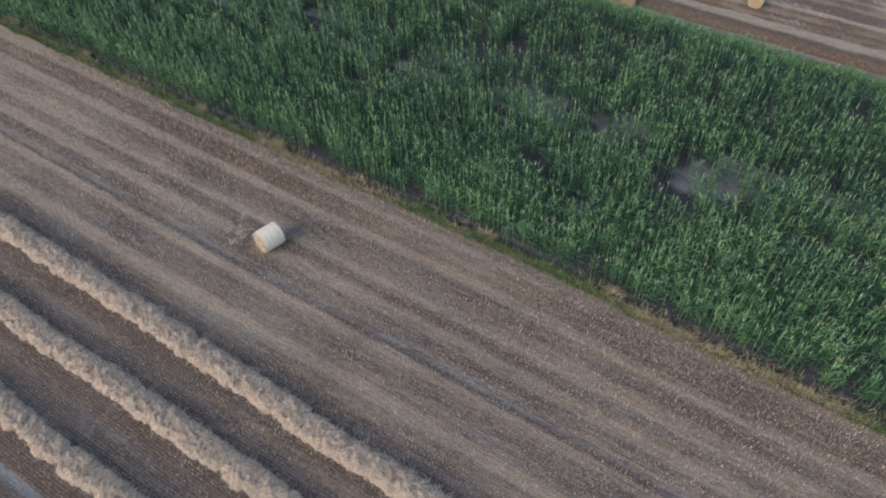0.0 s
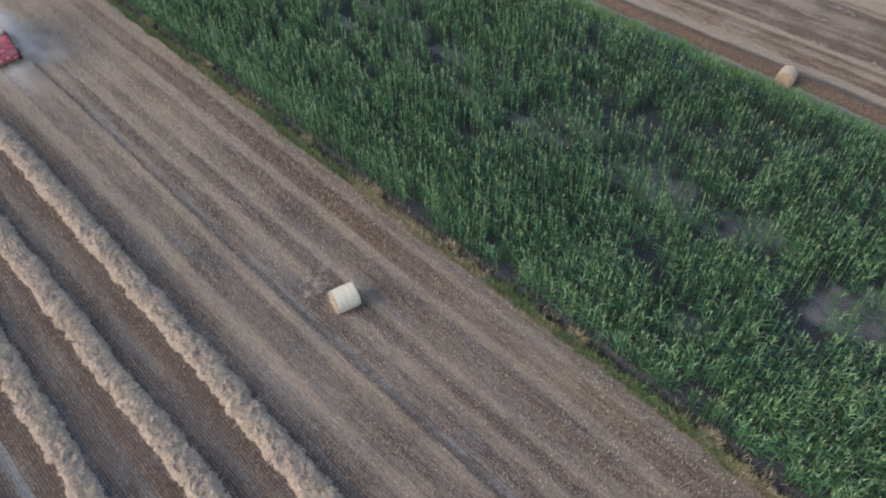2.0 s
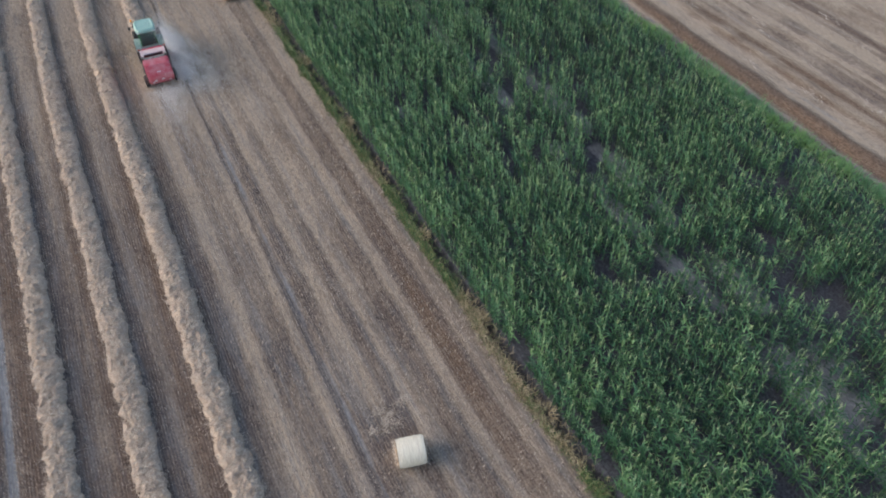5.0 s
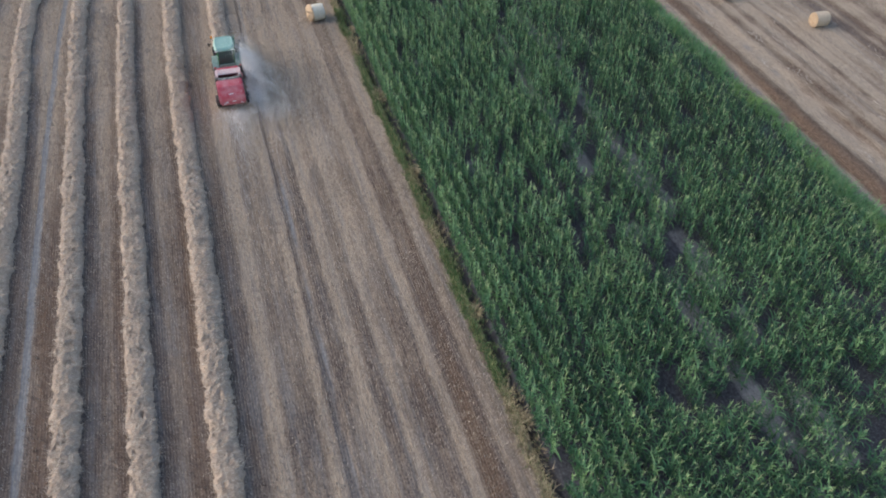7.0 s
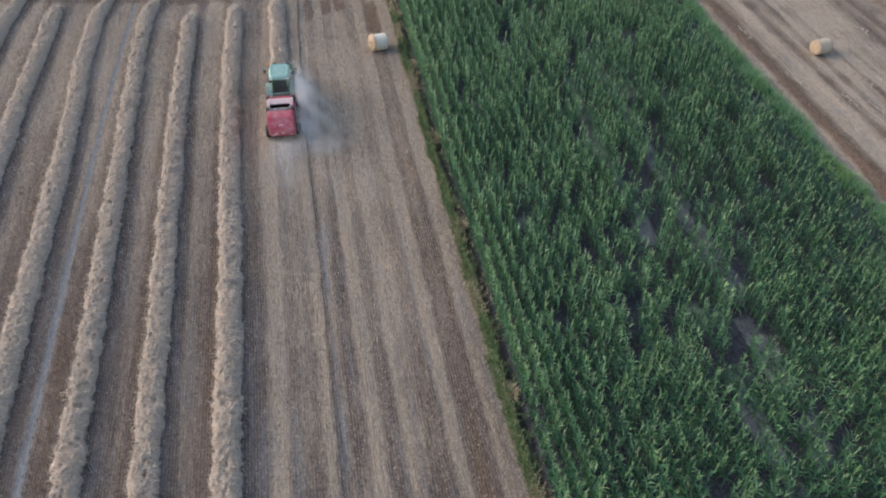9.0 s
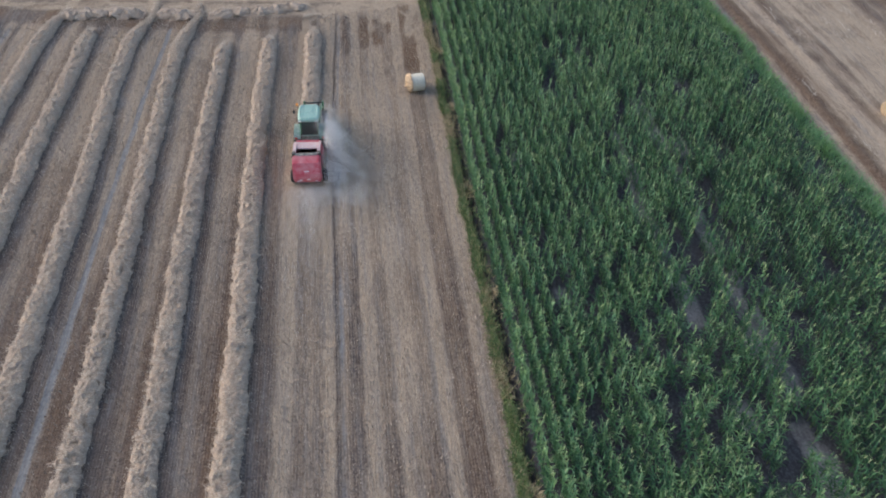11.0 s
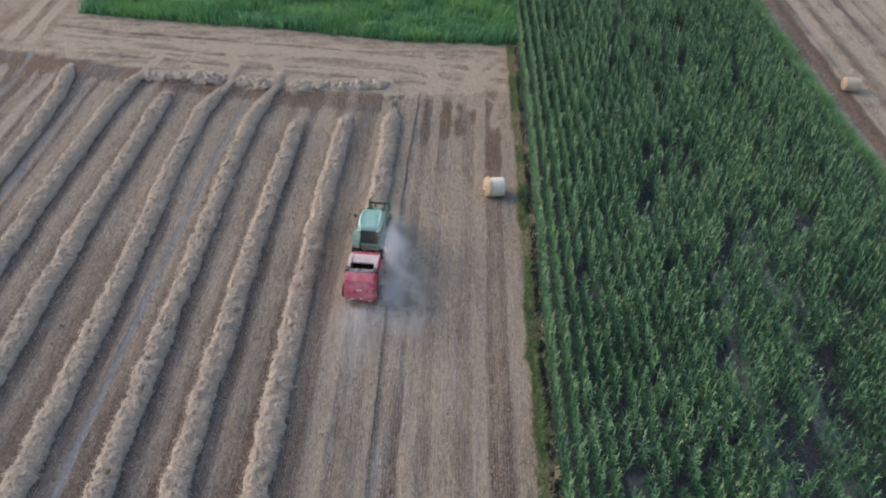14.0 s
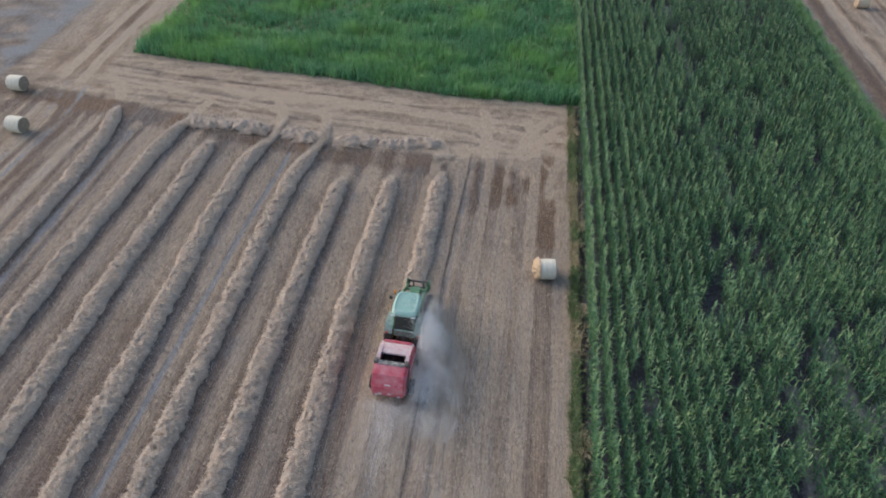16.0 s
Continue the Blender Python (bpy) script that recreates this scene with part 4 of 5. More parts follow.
windrow(6, -20, 28.2, 260, thin_from=25.5)
windrow(7, -12, 28.2, 270, width=0.64, height=0.40)


def straw_heap(x, y, lx, ly, h, seed):
    """A low lump of straw left where the rows were turned."""
    rng = np.random.default_rng(seed)
    n = 26
    a = np.linspace(-1, 1, n)
    A, B = np.meshgrid(a, a, indexing="ij")
    r = np.hypot(A, B) * (0.70 + 0.8 * vnoise(A * 3 + seed, B * 3, 1.0, seed))
    X, Y = A * lx, B * ly
    Z = h * np.clip(1 - r**2, 0, 1) ** 0.6 * (0.40 + 0.8 * vnoise(X + 3 * seed, Y, 0.26, seed + 1)) - 0.03
    v = np.stack([X, Y, Z], -1).reshape(-1, 3)
    ob = empty("straw_heap", "low ragged heap of pale straw on the headland", "straw heap", "straw heaps on the headland", pose(x, y, 0))
    part_np("straw_ridge", v, grid_faces(n, n), [M_STRAW], ob, smooth=True)
    m = 420
    p = np.stack([rng.normal(0, lx * 0.5, m), rng.normal(0, ly * 0.5, m), rng.uniform(0.0, h * 0.7, m)], -1)
    sv, sf = strips(p, rng.uniform(0, 6.28, m), rng.uniform(0.15, 0.45, m), 0.02, np.radians(rng.uniform(-5, 40, m)), np.radians(rng.uniform(-40, 5, m)), 2, tip=0.7)
    part_np("stalk_layer", sv, sf, [M_STRAND], ob, kind="stuff")


rng_h = random.Random(4)
hx = -30.2
while hx < -9.6:
    if not (-24.0 < hx < -22.6 or -19.3 < hx < -18.2):
        hy = float(np.interp(hx, (-30.3, -26, -21.3, -17, -13.9, -10.5), (26.9, 26.7, 26.2, 25.8, 26.1, 26.6)))
        straw_heap(hx, hy + rng_h.uniform(-0.2, 0.2), rng_h.uniform(0.85, 1.25), rng_h.uniform(0.70, 0.95), rng_h.uniform(0.42, 0.56), 300 + int(hx * 10 + 400))
    hx += rng_h.uniform(1.15, 1.9)


def straw_scraps(x, y, n, spread, label, seed):
    """A thin scatter of pulled straw lying flat."""
    rng = np.random.default_rng(seed)
    c = rng.normal(0, 1, (9, 2)) * spread
    i = rng.integers(0, 9, n)
    p = np.stack([c[i, 0] + rng.normal(0, 0.13, n), c[i, 1] + rng.normal(0, 0.10, n), rng.uniform(0.0, 0.07, n)], -1)
    v, f = strips(p, rng.uniform(0, 6.28, n), rng.uniform(0.10, 0.34, n), rng.uniform(0.012, 0.024, n), np.radians(rng.uniform(-5, 25, n)), 0.0, 1, tip=0.8)
    ob = new("straw_scraps", mesh_np("straw_scraps", v, f, [M_STRAND]))
    ob.matrix_world = pose(x, y, 0)
    tagged(ob, label, "straw", kind="stuff")


straw_scraps(-7.0, -30.4, 420, (0.55, 0.45), "pulled straw scraps on the scuffed soil by the bale", 350)
straw_scraps(-2.6, 12.7, 260, (0.22, 0.35), "loose golden straw scraps beside a bale", 353)
straw_scraps(-9.4, 24.6, 700, (0.5, 0.5), "thin straw scraps past the end of a windrow", 351)


def far_straw():
    """Bits of straw left lying in the field beyond the maize."""
    rng = np.random.default_rng(360)
    n, k = 5200, 130
    c = np.stack([rng.uniform(28.6, 46, k), rng.uniform(-70, 60, k)], -1)
    i = rng.integers(0, k, n)
    p = np.stack([c[i, 0] + rng.normal(0, 0.16, n), c[i, 1] + rng.normal(0, 0.65, n), rng.uniform(0.03, 0.12, n)], -1)
    v, f = strips(p, rng.normal(np.pi / 2, 0.7, n), rng.uniform(0.15, 0.40, n), rng.uniform(0.02, 0.04, n), np.radians(rng.uniform(-5, 25, n)), 0.0, 1, tip=0.8)
    tagged(new("straw_wisps", mesh_np("straw_wisps", v, f, [M_STRAND])), "pale wisps of straw left on the far field", "straw", kind="stuff")


far_straw()


# ---- round bales ----
def round_bale(m, label, seed=1, half=0.61, radius=0.65, wrap=None, spill=0.0, end=None):
    """A bale lying on its side, axis along x: netted drum, two straw ends, frayed stalks."""
    rng = np.random.default_rng(seed)
    ob = empty("round_bale", label, "bale", "round bales in the fields", m)
    nx, na = 13, 56
    xs = np.linspace(-half, half, nx)
    X, A = np.meshgrid(xs, np.linspace(0, 2 * np.pi, na), indexing="ij")
    r = radius * (1 - 0.045 * abs(X / half) ** 6) * (1 + 0.018 * (vnoise(X * 3 + seed, A, 0.5, seed) - 0.5)) + 0.008 * np.sin(X * 40)
    y, z = r * np.cos(A), r * np.sin(A)
    z = np.maximum(z, -radius * 0.95)                       # the drum has settled
    part_np("net_wrap", np.stack([X, y, z + radius * 0.95 - 0.02], -1).reshape(-1, 3), grid_faces(nx, na), [wrap or M_WRAP], ob, "net wrap with fine bands", smooth=True)
    for sgn in (-1, 1):
        R, A2 = np.meshgrid(np.linspace(0.0, 0.965, 9), np.linspace(0, 2 * np.pi, 49), indexing="ij")
        rr = R * radius
        yy, zz = rr * np.cos(A2), np.maximum(rr * np.sin(A2), -radius * 0.95)
        xx = sgn * (half + 0.015 + 0.03 * (1 - R**2) + 0.03 * (vnoise(yy + 5, zz + 5, 0.09, seed + 3) - 0.5))
        part_np("bale_end", np.stack([xx, yy, zz + radius * 0.95 - 0.02], -1).reshape(-1, 3), grid_faces(9, 49), [end or M_BALE_END], ob, "brown straw end with shade painted in" if end else "golden straw end with rolled layers", smooth=True)
    if spill:
        # straw that has pushed out of one end, past the net
        R, A2 = np.meshgrid(np.linspace(0.0, 1.0, 12), np.linspace(0, 2 * np.pi, 49), indexing="ij")
        lump = vnoise(np.cos(A2) * R * 3 + 9, np.sin(A2) * R * 3 + 9, 0.55, seed + 7)
        rr = radius * R * (1.12 + 0.22 * (lump - 0.5) * (R > 0.7))
        xx = -half + 0.03 - spill * (1 - R**4) * (0.65 + 0.7 * lump) - 0.06 * (R < 0.98)
        part_np("spilled_straw", np.stack([xx, rr * np.cos(A2), np.maximum(rr * np.sin(A2), -radius * 0.95) + radius * 0.95 - 0.02], -1).reshape(-1, 3), grid_faces(12, 49), [M_BALE_END], ob, "loose golden straw bulging from one end", smooth=True)
    n = 260
    a, s = rng.uniform(0, 6.28, n), np.where(rng.random(n) < 0.6, -1, 1)
    rad = radius * np.sqrt(rng.random(n)) * 0.97
    p = np.stack([s * (half + 0.02), rad * np.cos(a), np.maximum(rad * np.sin(a), -0.6) + radius * 0.95], -1)
    v, f = strips(p, np.where(s > 0, 0, np.pi) + rng.normal(0, 0.9, n), rng.uniform(0.06, 0.20, n), 0.018, np.radians(rng.uniform(-20, 50, n)), np.radians(rng.uniform(-70, 0, n)), 2, tip=0.7)
    part_np("frayed_straw", v, f, [M_STRAND], ob, kind="stuff")
    return ob


for i, (x, y, rz, label) in enumerate((
        (-6.85, -32.75, -16, "round straw bale in pale net wrap beside a scuffed straw patch"),
        (-1.72, 12.25, 8, "pale net-wrapped round straw bale spilling straw beside the verge"),
        (26.8, -39.75, 10, "round straw bale in weathered net on the field beyond the maize"),
        (31.7, -48.2, 4, "round straw bale in weathered net on the field beyond the maize"),
        (37.7, -1.35, -5, "round straw bale in weathered net on the field beyond the maize"),
        (33.15, 5.2, 8, "round straw bale in weathered net on the field beyond the maize"),
        (29.05, 27.9, -6, "round straw bale in weathered net near the maize edge"),
        (33.4, 61.6, 0, "round straw bale in weathered net on the field beyond the maize"),
        (-43.35, 23.4, -6, "round straw bale in pale net wrap on the far stubble corner"),
        (-47.05, 29.7, -4, "round straw bale in pale net wrap near the field lane"))):
    far = x > 20
    round_bale(pose(x, y, 0, 0, 0, rz), label, 400 + i, 0.58 if far else 0.50 if i == 1 else 0.61, 0.60 if far else 0.65, M_NET if far else None, 0.30 if i == 1 else 0.0, M_SHADED_END if i > 7 else None)


# ---- wheels ----
def wheel(name, parent, at, radius, width, rim_r, rim_mat, side, lugs, rim_label):
    """A wheel about the x axis: lugged tyre, dished rim with hub and bolts."""
    ob = new(name)
    ob.parent = parent
    ob.location = at
    w = width / 2
    tyre = lathe([(-w * 0.78, rim_r), (-w, rim_r + 0.35 * (radius - rim_r)), (-w * 0.97, radius - 0.09), (-w * 0.80, radius - 0.035), (0, radius - 0.025),
                  (w * 0.80, radius - 0.035), (w * 0.97, radius - 0.09), (w, rim_r + 0.35 * (radius - rim_r)), (w * 0.78, rim_r)], 44)
    if lugs:
        for i in range(lugs):
            a = 2 * math.pi * i / lugs
            for s in (-1, 1):
                turn = Matrix.Rotation(a + (0.5 * s * math.pi / lugs), 4, "X")
                b = box((w * 0.98, 0.055, 0.05), (0, 0, 0), 0.008, Matrix.Rotation(s * 0.75, 4, "Z"))
                bmesh.ops.transform(b, matrix=turn @ Matrix.Translation((s * w * 0.46, 0, radius - 0.022)), verts=b.verts)
                merged(tyre, b)
    t = part("tyre", tyre, M_RUBBER, ob, "black lugged tyre with dried soil" if lugs else "black tyre")
    o = side
    rim = lathe([(-o * w * 0.75, rim_r + 0.012), (o * w * 0.80, rim_r + 0.015), (o * w * 0.83, rim_r - 0.01), (o * w * 0.66, rim_r - 0.045), (o * w * 0.30, rim_r * 0.80), (o * w * 0.22, rim_r * 0.42), (o * w * 0.42, rim_r * 0.34), (o * w * 0.42, 0.0)], 40)
    for i in range(8):
        a = 2 * math.pi * i / 8
        p = (o * w * 0.22, rim_r * 0.60 * math.cos(a), rim_r * 0.60 * math.sin(a))
        tube(p, (p[0] + o * 0.05, p[1], p[2]), 0.022, 6, bm=rim)
    part("rim", rim, rim_mat, ob, rim_label, smooth=False)
    return ob


# ---- tractor ----
HEADING = -3.2


def tractor(m):
    ob = empty("tractor", "green farm tractor with yellow rims and a front loader frame", "tractor", m=m)
    wheel("rear_wheel", ob, (-0.86, 0, 0.86), 0.86, 0.47, 0.50, M_YELLOW, -1, 20, "yellow rim")
    wheel("rear_wheel", ob, (0.86, 0, 0.86), 0.86, 0.47, 0.50, M_YELLOW, 1, 20, "yellow rim")
    wheel("front_wheel", ob, (-0.84, 2.45, 0.62), 0.62, 0.38, 0.35, M_YELLOW, -1, 18, "yellow rim")
    wheel("front_wheel", ob, (0.84, 2.45, 0.62), 0.62, 0.38, 0.35, M_YELLOW, 1, 18, "yellow rim")
    ch = prism([(-0.6, 0.55), (-0.6, 1.05), (0.9, 1.15), (3.0, 1.0), (3.05, 0.6), (1.4, 0.5)], -0.27, 0.27, 0.03)
    tube((-0.75, 0, 0.86), (0.75, 0, 0.86), 0.15, 14, bm=ch)
    tube((-0.75, 2.45, 0.62), (0.75, 2.45, 0.62), 0.09, 12, bm=ch)
    box((0.5, 0.3, 0.35), (0, 2.45, 0.75), 0.03, bm=ch)
    part("chassis", ch, M_DARK, ob, "dark oily transmission and axles")
    hood = prism([(0.85, 1.02), (0.85, 1.72), (1.5, 1.70), (2.5, 1.58), (3.02, 1.44), (3.14, 1.25), (3.12, 0.92), (2.2, 0.98)], -0.37, 0.37, 0.07, waist=lambda y, z: 1 - 0.10 * max(0, y - 1.2) - 0.18 * max(0, z - 1.35))
    h = part("hood", hood, M_GREEN, ob, "glossy green engine hood")
    for s in (-1, 1):
        g = box((0.012, 0.9, 0.30), (s * 0.375, 1.75, 1.22), 0.004)
        for k in range(6):
            box((0.02, 0.84, 0.016), (s * 0.382, 1.75, 1.11 + 0.045 * k), 0, bm=g)
        part("side_grille", g, M_DARK, h)
        st = box((0.01, 1.35, 0.035), (s * 0.366, 1.75, 1.47), 0.003, Matrix.Rotation(-0.09, 4, "X"))
        part("yellow_stripe", st, M_YELLOW, h)
    part("nose_grille", box((0.46, 0.03, 0.34), (0, 3.125, 1.15), 0.01), M_DARK, h)
    # cab
    cab = new("cab")
    cab.parent = ob
    low = prism([(-0.62, 1.05), (-0.66, 1.52), (0.92, 1.45), (1.02, 1.00), (0.5, 0.80)], -0.56, 0.56, 0.03)
    part("cab_base", low, M_FENDER, cab, "dust-greyed cab floor and sill")
    corners = (((-0.56, -0.54, 1.45), (-0.52, -0.24, 2.52)), ((0.56, -0.54, 1.45), (0.52, -0.24, 2.52)), ((-0.53, 0.98, 1.40), (-0.55, 0.94, 2.52)), ((0.53, 0.98, 1.40), (0.55, 0.94, 2.52)),
               ((-0.61, 0.20, 1.45), (-0.59, 0.28, 2.52)), ((0.61, 0.20, 1.45), (0.59, 0.28, 2.52)))
    for p, q in corners:
        part("pillar", tube(p, q, 0.045, 8), M_GREEN, cab)

    def pane(a, b, c, d):
        bm = bmesh.new()
        vs = [bm.verts.new(p) for p in (a, b, c, d)]
        f = bm.faces.new(vs)
        bmesh.ops.solidify(bm, geom=[f], thickness=0.008)
        part("window_pane", bm, M_GLASS, cab, "dark tinted glass")

    pane((-0.53, -0.545, 1.52), (0.53, -0.545, 1.52), (0.49, -0.25, 2.50), (-0.49, -0.25, 2.50))
    pane((-0.51, 0.99, 1.45), (0.51, 0.99, 1.45), (0.53, 0.95, 2.50), (-0.53, 0.95, 2.50))
    for s in (-1, 1):
        pane((s * 0.57, -0.52, 1.50), (s * 0.61, 0.18, 1.48), (s * 0.595, 0.26, 2.50), (s * 0.525, -0.22, 2.50))
        pane((s * 0.615, 0.22, 1.40), (s * 0.535, 0.96, 1.42), (s * 0.555, 0.92, 2.50), (s * 0.595, 0.30, 2.50))
    roof, rings = bmesh.new(), []
    for r, z in ((0.0, 2.765), (0.40, 2.760), (0.70, 2.742), (0.735, 2.748), (0.765, 2.775), (0.80, 2.775), (0.90, 2.735), (0.965, 2.68), (1.0, 2.60), (0.985, 2.53), (0.93, 2.49), (0.5, 2.485), (0.0, 2.485)):
        ring = []
        for i in range(40):
            a = 2 * math.pi * i / 40
            c, sn = math.cos(a), math.sin(a)
            y = 0.37 + 0.92 * r * math.copysign(abs(sn) ** 0.34, sn)
            x = (0.74 - 0.06 * abs(y - 0.30)) * r * math.copysign(abs(c) ** 0.34, c)
            ring.append(roof.verts.new((x, y, z)))
        rings.append(ring)
    for ra, rb in zip(rings, rings[1:]):
        for i in range(40):
            roof.faces.new((ra[i], ra[(i + 1) % 40], rb[(i + 1) % 40], rb[i]))
    bmesh.ops.remove_doubles(roof, verts=roof.verts, dist=0.0005)
    bmesh.ops.recalc_face_normals(roof, faces=roof.faces)
    rf = part("cab_roof", roof, M_ROOF, cab, "faded pale green rounded cab roof", smooth=True)
    for x in (-0.36, 0.36):
        part("roof_rib", prism([(-0.20, 2.73), (-0.18, 2.775), (0.90, 2.775), (0.92, 2.73)], x - 0.016, x + 0.016, 0.006), M_ROOF, rf)
    part("roof_hatch", box((0.50, 0.56, 0.03), (0, 0.52, 2.768), 0.02), M_ROOF, rf, "shallow roof hatch")
    for x in (-0.62, -0.50, 0.50, 0.62):
        part("work_light", box((0.10, 0.05, 0.08), (x, -0.575, 2.60), 0.015), M_WHITE, cab, "white work light")
    for s in (-1, 1):
        fp = []
        for i in range(11):
            a = math.radians(18 + 128 * i / 10)
            fp.append((1.0 * math.cos(a) - 0.02, 0.86 + 0.97 * math.sin(a)))
        inner = [(y * 0.955 - 0.001, 0.86 + (z - 0.86) * 0.955) for y, z in fp[::-1]]
        x0, x1 = (s * 0.60, s * 1.04) if s > 0 else (s * 1.04, s * 0.60)
        fe = part("fender", prism(fp + inner, x0, x1, 0.0), M_FENDER, ob, "dust-greyed green mudguard")
        part("tail_light", box((0.16, 0.04, 0.09), (s * 0.90, -0.86, 1.50), 0.01), M_REDLENS, fe)
        mr = tube((s * 0.62, 0.98, 2.30), (s * 1.05, 1.10, 2.32), 0.014, 6)
        m1 = part("mirror_arm", mr, M_DARK, ob)
        part("mirror", box((0.16, 0.05, 0.26), (s * 1.08, 1.10, 2.24), 0.02), M_DARK, m1)
        part("cab_step", box((0.28, 0.34, 0.03), (s * 0.72, 1.25, 0.62), 0.01), M_DARK, ob)
    bc = tube((-0.70, 0.92, 2.60), (-0.78, 0.98, 2.82), 0.018, 6)
    st = part("beacon_stalk", bc, M_DARK, cab)
    part("beacon", tube((-0.78, 0.98, 2.82), (-0.78, 0.98, 2.98), 0.065, 12, 0.05), M_ORANGE, st, "amber warning beacon")
    ex = tube((0.50, 1.12, 1.3), (0.50, 1.12, 2.55), 0.045, 10)
    tube((0.50, 1.12, 1.7), (0.50, 1.12, 2.2), 0.075, 12, bm=ex)
    part("exhaust_pipe", ex, M_DARK, ob)
    part("fuel_tank", box((0.36, 0.95, 0.42), (-0.46, 1.25, 0.72), 0.06), M_DARK, ob)
    seat = box((0.46, 0.46, 0.14), (0, -0.02, 1.55), 0.05)
    box((0.44, 0.12, 0.62), (0, -0.26, 1.90), 0.05, bm=seat)
    part("driver_seat", seat, M_SEAT, ob)
    # front loader
    ld = new("front_loader")
    ld.parent = ob
    for s in (-1, 1):
        x0, x1 = sorted((s * 0.52, s * 0.64))
        part("loader_mast", prism([(1.02, 0.75), (1.00, 1.80), (1.16, 1.88), (1.34, 1.78), (1.40, 0.75)], x0, x1, 0.015), M_GREEN, ld)
        part("loader_arm", prism([(1.08, 1.70), (1.08, 1.86), (2.35, 1.72), (2.55, 1.62), (3.72, 0.92), (3.66, 0.78), (2.40, 1.48), (2.2, 1.56)], x0 + 0.02 * s, x1 + 0.02 * s, 0.015), M_GREEN, ld)
        ram = tube((s * 0.60, 1.30, 0.95), (s * 0.60, 2.05, 1.42), 0.05, 10)
        part("lift_ram", ram, M_DARK, ld)
        r2 = tube((s * 0.58, 2.40, 1.72), (s * 0.58, 3.45, 1.22), 0.04, 10)
        part("tilt_ram", r2, M_GREEN, ld)
    part("loader_crossbar", tube((-0.6, 2.72, 1.46), (0.6, 2.72, 1.46), 0.06, 12), M_GREEN, ld)
    car = box((1.24, 0.07, 0.10), (0, 3.74, 1.18), 0.015)
    box((1.24, 0.07, 0.10), (0, 3.78, 0.66), 0.015, bm=car)
    for x in (-0.58, -0.30, 0.30, 0.58):
        box((0.07, 0.09, 0.66), (x, 3.76, 0.92), 0.012, bm=car)
    part("tool_carrier", car, M_DARK, ld, "dark tool carrier frame")
    for s in (-1, 1):
        part("carrier_hook", prism([(3.52, 0.70), (3.50, 1.22), (3.72, 1.34), (3.86, 1.30), (3.90, 0.62)], *sorted((s * 0.62, s * 0.70)), 0.012), M_GREEN, ld)
    hitch = box((0.62, 0.5, 0.06), (0, -0.75, 0.62), 0.01)
    for s in (-1, 1):
        tube((s * 0.38, -0.45, 0.62), (s * 0.42, -1.10, 0.58), 0.035, 8, bm=hitch)
    part("hitch", hitch, M_DARK, ob)
    return ob


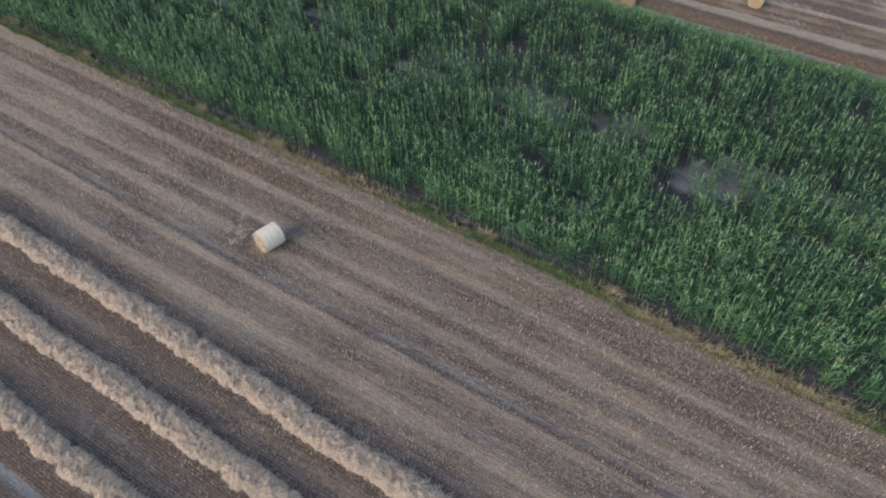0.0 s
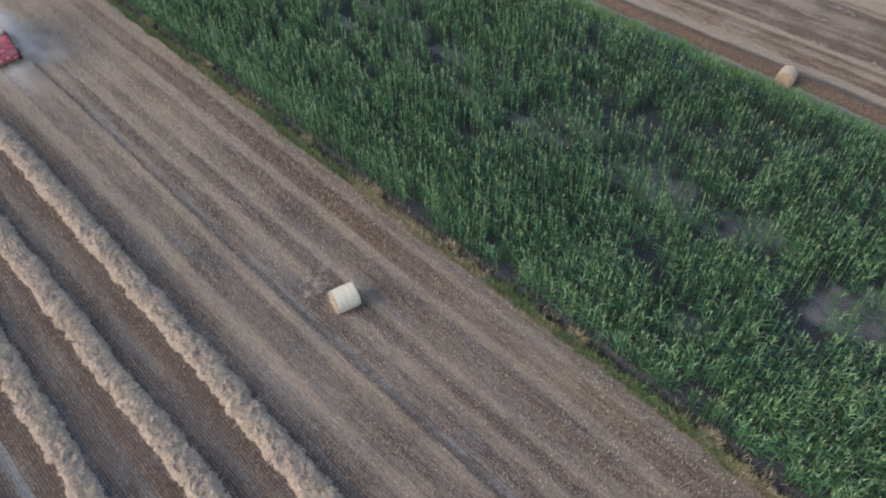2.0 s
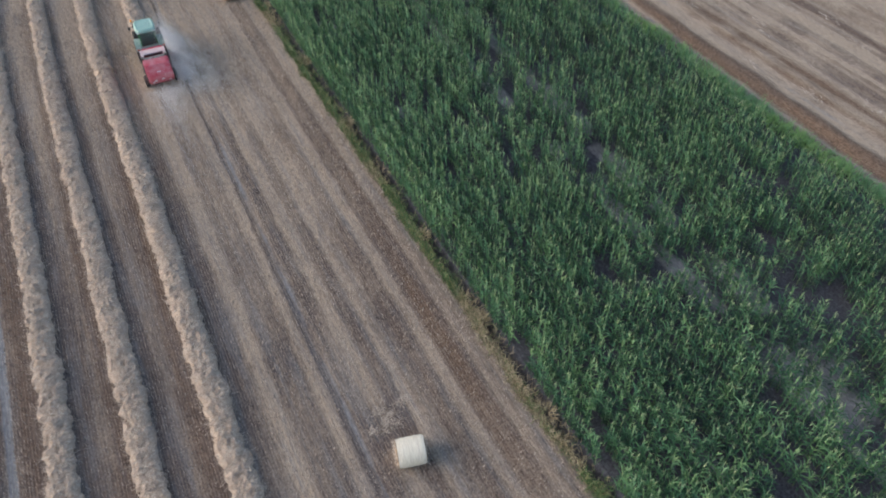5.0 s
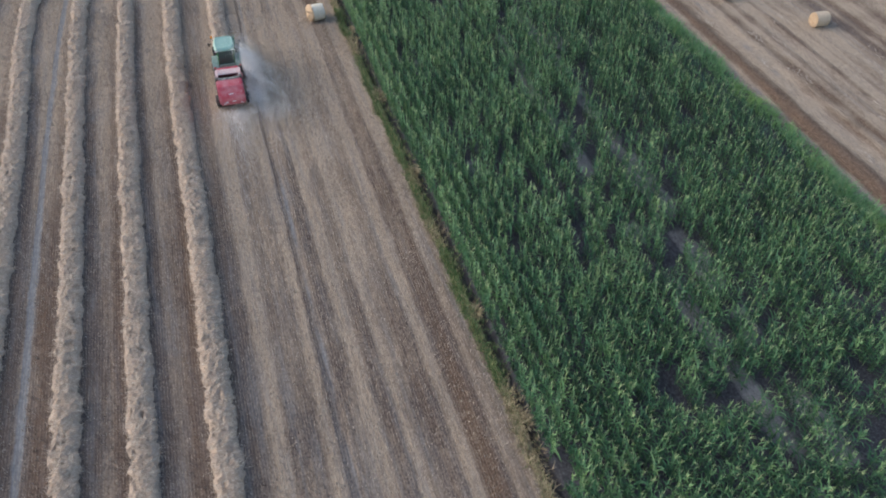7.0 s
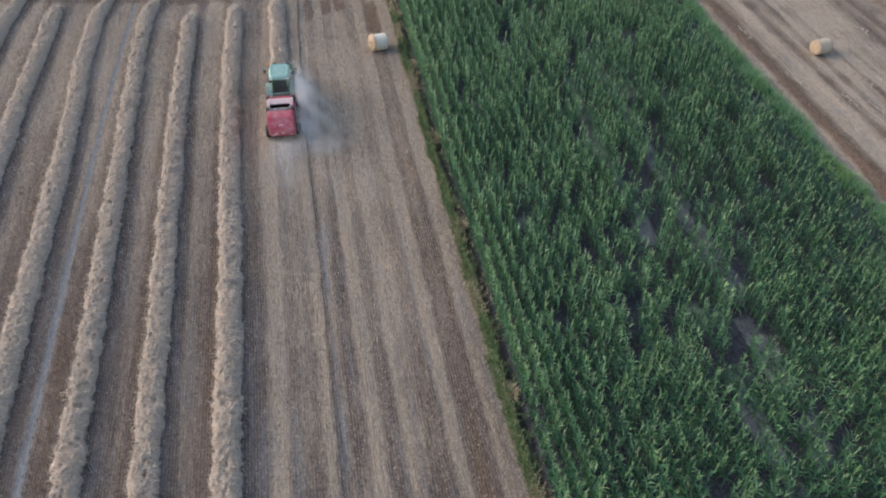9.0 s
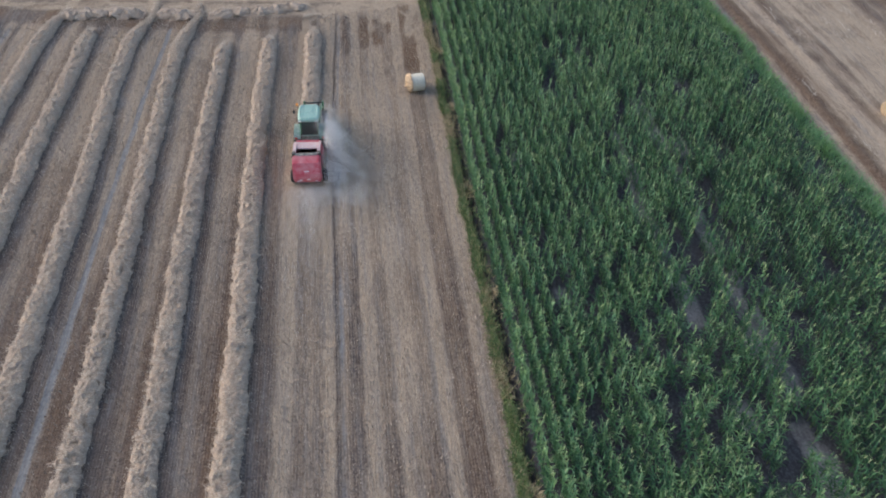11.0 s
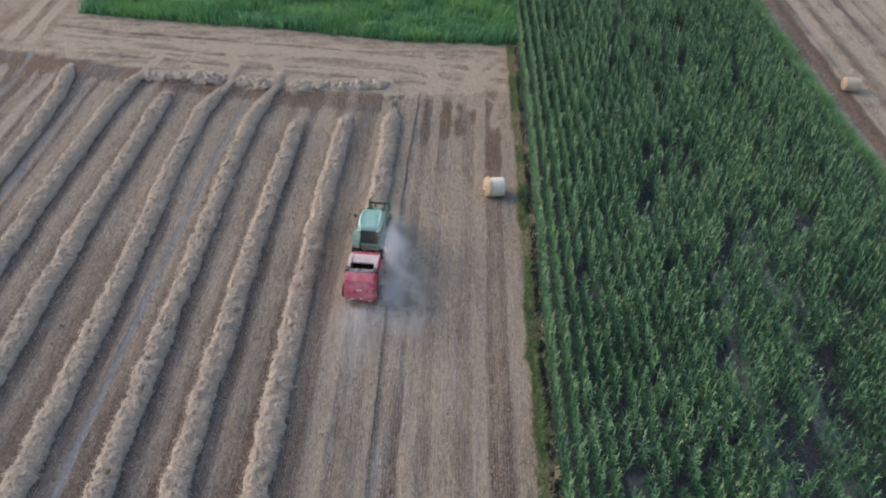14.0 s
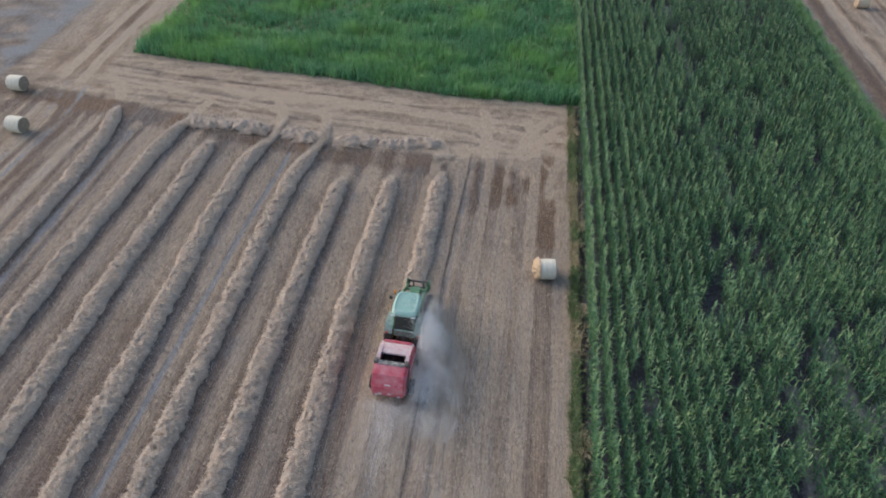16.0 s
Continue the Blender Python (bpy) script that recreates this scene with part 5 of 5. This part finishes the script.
# ---- round baler ----
def baler(m):
    ob = empty("round_baler", "red dusty round baler towed behind the tractor", "baler", m=m)
    gate = prism([(1.18, 2.12), (0.98, 2.20), (0.46, 1.98), (0.10, 1.45), (0.0, 1.12), (0.06, 0.78), (0.36, 0.52), (0.95, 0.50), (1.15, 1.2)], -0.80, 0.80, 0.035)
    g = part("tailgate", gate, M_RED, ob, "red slanted tailgate with white markings")
    part("gate_rib", prism([(0.02, 1.10), (-0.03, 1.13), (0.06, 1.44), (0.11, 1.44)], -0.82, 0.82, 0.008), M_RED, g)
    for s in (-1, 1):
        part("gate_side", prism([(1.16, 2.06), (0.98, 2.12), (0.50, 1.92), (0.18, 1.42), (0.10, 1.12), (0.16, 0.85), (0.42, 0.62), (0.95, 0.60)], *sorted((s * 0.80, s * 0.88)), 0.02), M_RED, g)
        part("gate_lamp", box((0.14, 0.03, 0.09), (s * 0.58, 0.03, 0.86), 0.01, Matrix.Rotation(0.2, 4, "X")), M_WHITE, g, "pale reflector lamp")
        part("gate_ram", tube((s * 0.92, 0.55, 1.0), (s * 0.92, 1.35, 1.95), 0.04, 10), M_DARK, ob)
        part("hinge_block", box((0.20, 0.30, 0.26), (s * 0.80, 1.14, 2.18), 0.04), M_DARK, ob, "black hinge and hydraulic block")
    # markings as plain bars
    for x, y, z, w, h in ((-0.02, 0.155, 1.55, 0.34, 0.05), (0.04, 0.060, 1.32, 0.24, 0.05), (-0.40, 0.018, 0.96, 0.17, 0.11), (0.10, 0.012, 1.02, 0.20, 0.09)):
        part("marking", box((w, 0.02, h), (x, y, z), 0.008, Matrix.Rotation(-0.40 if z > 1.1 else 0.1, 4, "X")), M_WHITE, g, "white marking bar")
    for s in (-1, 1):
        body = prism([(1.20, 0.55), (1.20, 2.05), (1.62, 2.22), (2.25, 2.16), (2.88, 1.80), (3.20, 1.34), (3.20, 0.78), (2.50, 0.55)], *sorted((s * 0.72, s * 0.82)), 0.025)
        b = part("side_wall", body, M_RED, ob)
        part("side_panel", prism([(1.30, 0.85), (1.30, 1.62), (2.20, 1.70), (3.06, 1.28), (3.06, 0.92)], *sorted((s * 0.82, s * 0.90)), 0.03), M_RED, b, "red hinged side cover")
        part("pale_stripe", box((0.012, 1.30, 0.05), (s * 0.905, 2.15, 1.20), 0.0, Matrix.Rotation(-0.10, 4, "X")), M_WHITE, b)
    part("front_wall", prism([(3.22, 0.80), (3.22, 1.34), (2.92, 1.88), (2.70, 2.10), (2.58, 2.04), (2.80, 1.74), (3.12, 1.30), (3.12, 0.80)], -0.74, 0.74, 0.03), M_RED, ob, "dusty red front hood")
    part("roof_sheet", prism([(1.74, 2.08), (1.76, 2.17), (2.10, 2.20), (2.40, 2.13), (2.66, 1.98), (2.60, 1.92), (1.82, 2.04)], -0.72, 0.72, 0.02), M_LEDGE, ob, "chaff-dusted pale pink top sheet")
    for s in (-1, 1):
        part("top_ledge", prism([(1.24, 2.07), (1.24, 2.12), (1.62, 2.27), (2.26, 2.21), (2.78, 1.92), (2.76, 1.88), (2.24, 2.16), (1.62, 2.22)], *sorted((s * 0.66, s * 0.86)), 0.01), M_LEDGE, ob, "chaff-dusted pink upper ledge")
    part("chamber_floor", prism([(1.15, 0.55), (1.15, 1.45), (1.62, 1.55), (2.9, 1.2), (2.9, 0.6)], -0.71, 0.71, 0.0), M_DARK, ob)
    for y, z, r in ((1.16, 2.10, 0.09), (1.04, 2.16, 0.09)):
        part("roller", tube((-0.70, y, z), (0.70, y, z), r, 18), M_BELT, ob, "dusty grey belt roller")
    for i in range(5):
        x = -0.56 + 0.28 * i
        part("belt", prism([(1.26, 2.10), (1.22, 2.20), (1.06, 2.265), (0.93, 2.22), (0.93, 2.20), (1.06, 2.245), (1.20, 2.18), (1.24, 2.09)], x - 0.11, x + 0.11, 0.0), M_BELT, ob, "grey rubber belt")
    for s in (-1, 1):
        wheel("wheel", ob, (s * 1.02, 1.15, 0.44), 0.44, 0.32, 0.21, M_RIMGREY, s, 0, "pale steel rim")
        part("pickup_wheel", lathe([(-0.05, 0.08), (-0.06, 0.19), (0.06, 0.19), (0.05, 0.08), (-0.05, 0.08)], 20, at=(s * 1.0, 3.0, 0.20)), M_DARK, ob)
    part("axle", tube((-1.0, 1.15, 0.44), (1.0, 1.15, 0.44), 0.06, 10), M_DARK, ob)
    pk = tube((-0.86, 3.2, 0.34), (0.86, 3.2, 0.34), 0.14, 14)
    for i in range(20):
        x = -0.82 + 1.64 * i / 19
        for a in (0.3, 1.9, 3.4, 5.0):
            tube((x, 3.2 + 0.13 * math.cos(a), 0.34 + 0.13 * math.sin(a)), (x, 3.2 + 0.25 * math.cos(a - 0.3), 0.34 + 0.25 * math.sin(a - 0.3)), 0.008, 4, bm=pk)
    part("pickup_reel", pk, M_GREY, ob, "steel pickup reel with tines")
    dr = bmesh.new()
    for s in (-1, 1):
        prism([(2.6, 0.62), (2.6, 0.76), (4.36, 0.66), (4.36, 0.56)], *sorted((s * 0.05, s * 0.13)), 0.01, bm=dr)
    tube((0, 3.0, 0.92), (0, 4.3, 0.80), 0.07, 10, bm=dr)
    part("drawbar", dr, M_DARK, ob, "dark drawbar and drive shaft")
    return ob


RIG = pose(-9.90, RIG_Y, 0, 0, 0, HEADING)
baler(RIG)
tractor(RIG @ Matrix.Translation((0.0, 4.60, 0)))


# ---- dust behind the pickup ----
def dust():
    rng = np.random.default_rng(12)
    n = 290000
    t = rng.random(n) ** 1.6
    c = np.stack([1.0 + 1.7 * t + rng.normal(0, 0.42 + 0.65 * t, n), 4.9 - 5.8 * t + rng.normal(0, 0.7 + 1.0 * t, n), 0.2 + abs(rng.normal(1.5 * (1 - t), 0.6, n))], -1)
    puff = vnoise(c[:, 0] + 0.7 * c[:, 2], c[:, 1] + 0.3 * c[:, 2], 0.8, 91)
    c = c[rng.random(n) < 1.5 * puff**1.5]
    m = 44000
    d = np.stack([rng.normal(0.1, 0.6, m) + 0.25 * (rng.random(m) - 0.5), 0.1 - rng.exponential(2.2, m), abs(rng.normal(0, 0.35, m)) + 0.03], -1)
    q = 20000
    e = np.stack([rng.normal(1.35, 0.42, q), rng.normal(3.9, 0.75, q), 1.1 + abs(rng.normal(0, 0.65, q))], -1)
    p = np.concatenate([c, d, e])
    inside = (abs(p[:, 0]) < 1.0) & (p[:, 1] > -0.05) & (p[:, 2] < 2.3)
    p = p[~inside]
    p = p @ np.array(RIG.to_3x3()).T + np.array(RIG.translation)
    k = len(p)
    a, r = rng.uniform(0, 6.28, (k, 3)), 0.011
    tri = p[:, None] + r * np.stack([np.cos(a), np.sin(a), rng.uniform(-1, 1, (k, 3))], -1)
    v, f = tri.reshape(-1, 3), np.arange(3 * k).reshape(-1, 3)
    tagged(new("dust_cloud", mesh_np("dust_cloud", v, f, [M_DUST])), "thin pale dust drifting beside and behind the baler", "dust", kind="stuff")


M_DUST = island_mat("dust_motes", ((0.0, (0.80, 0.74, 0.69)), (1.0, (0.90, 0.85, 0.80))), 1.0)
dust()
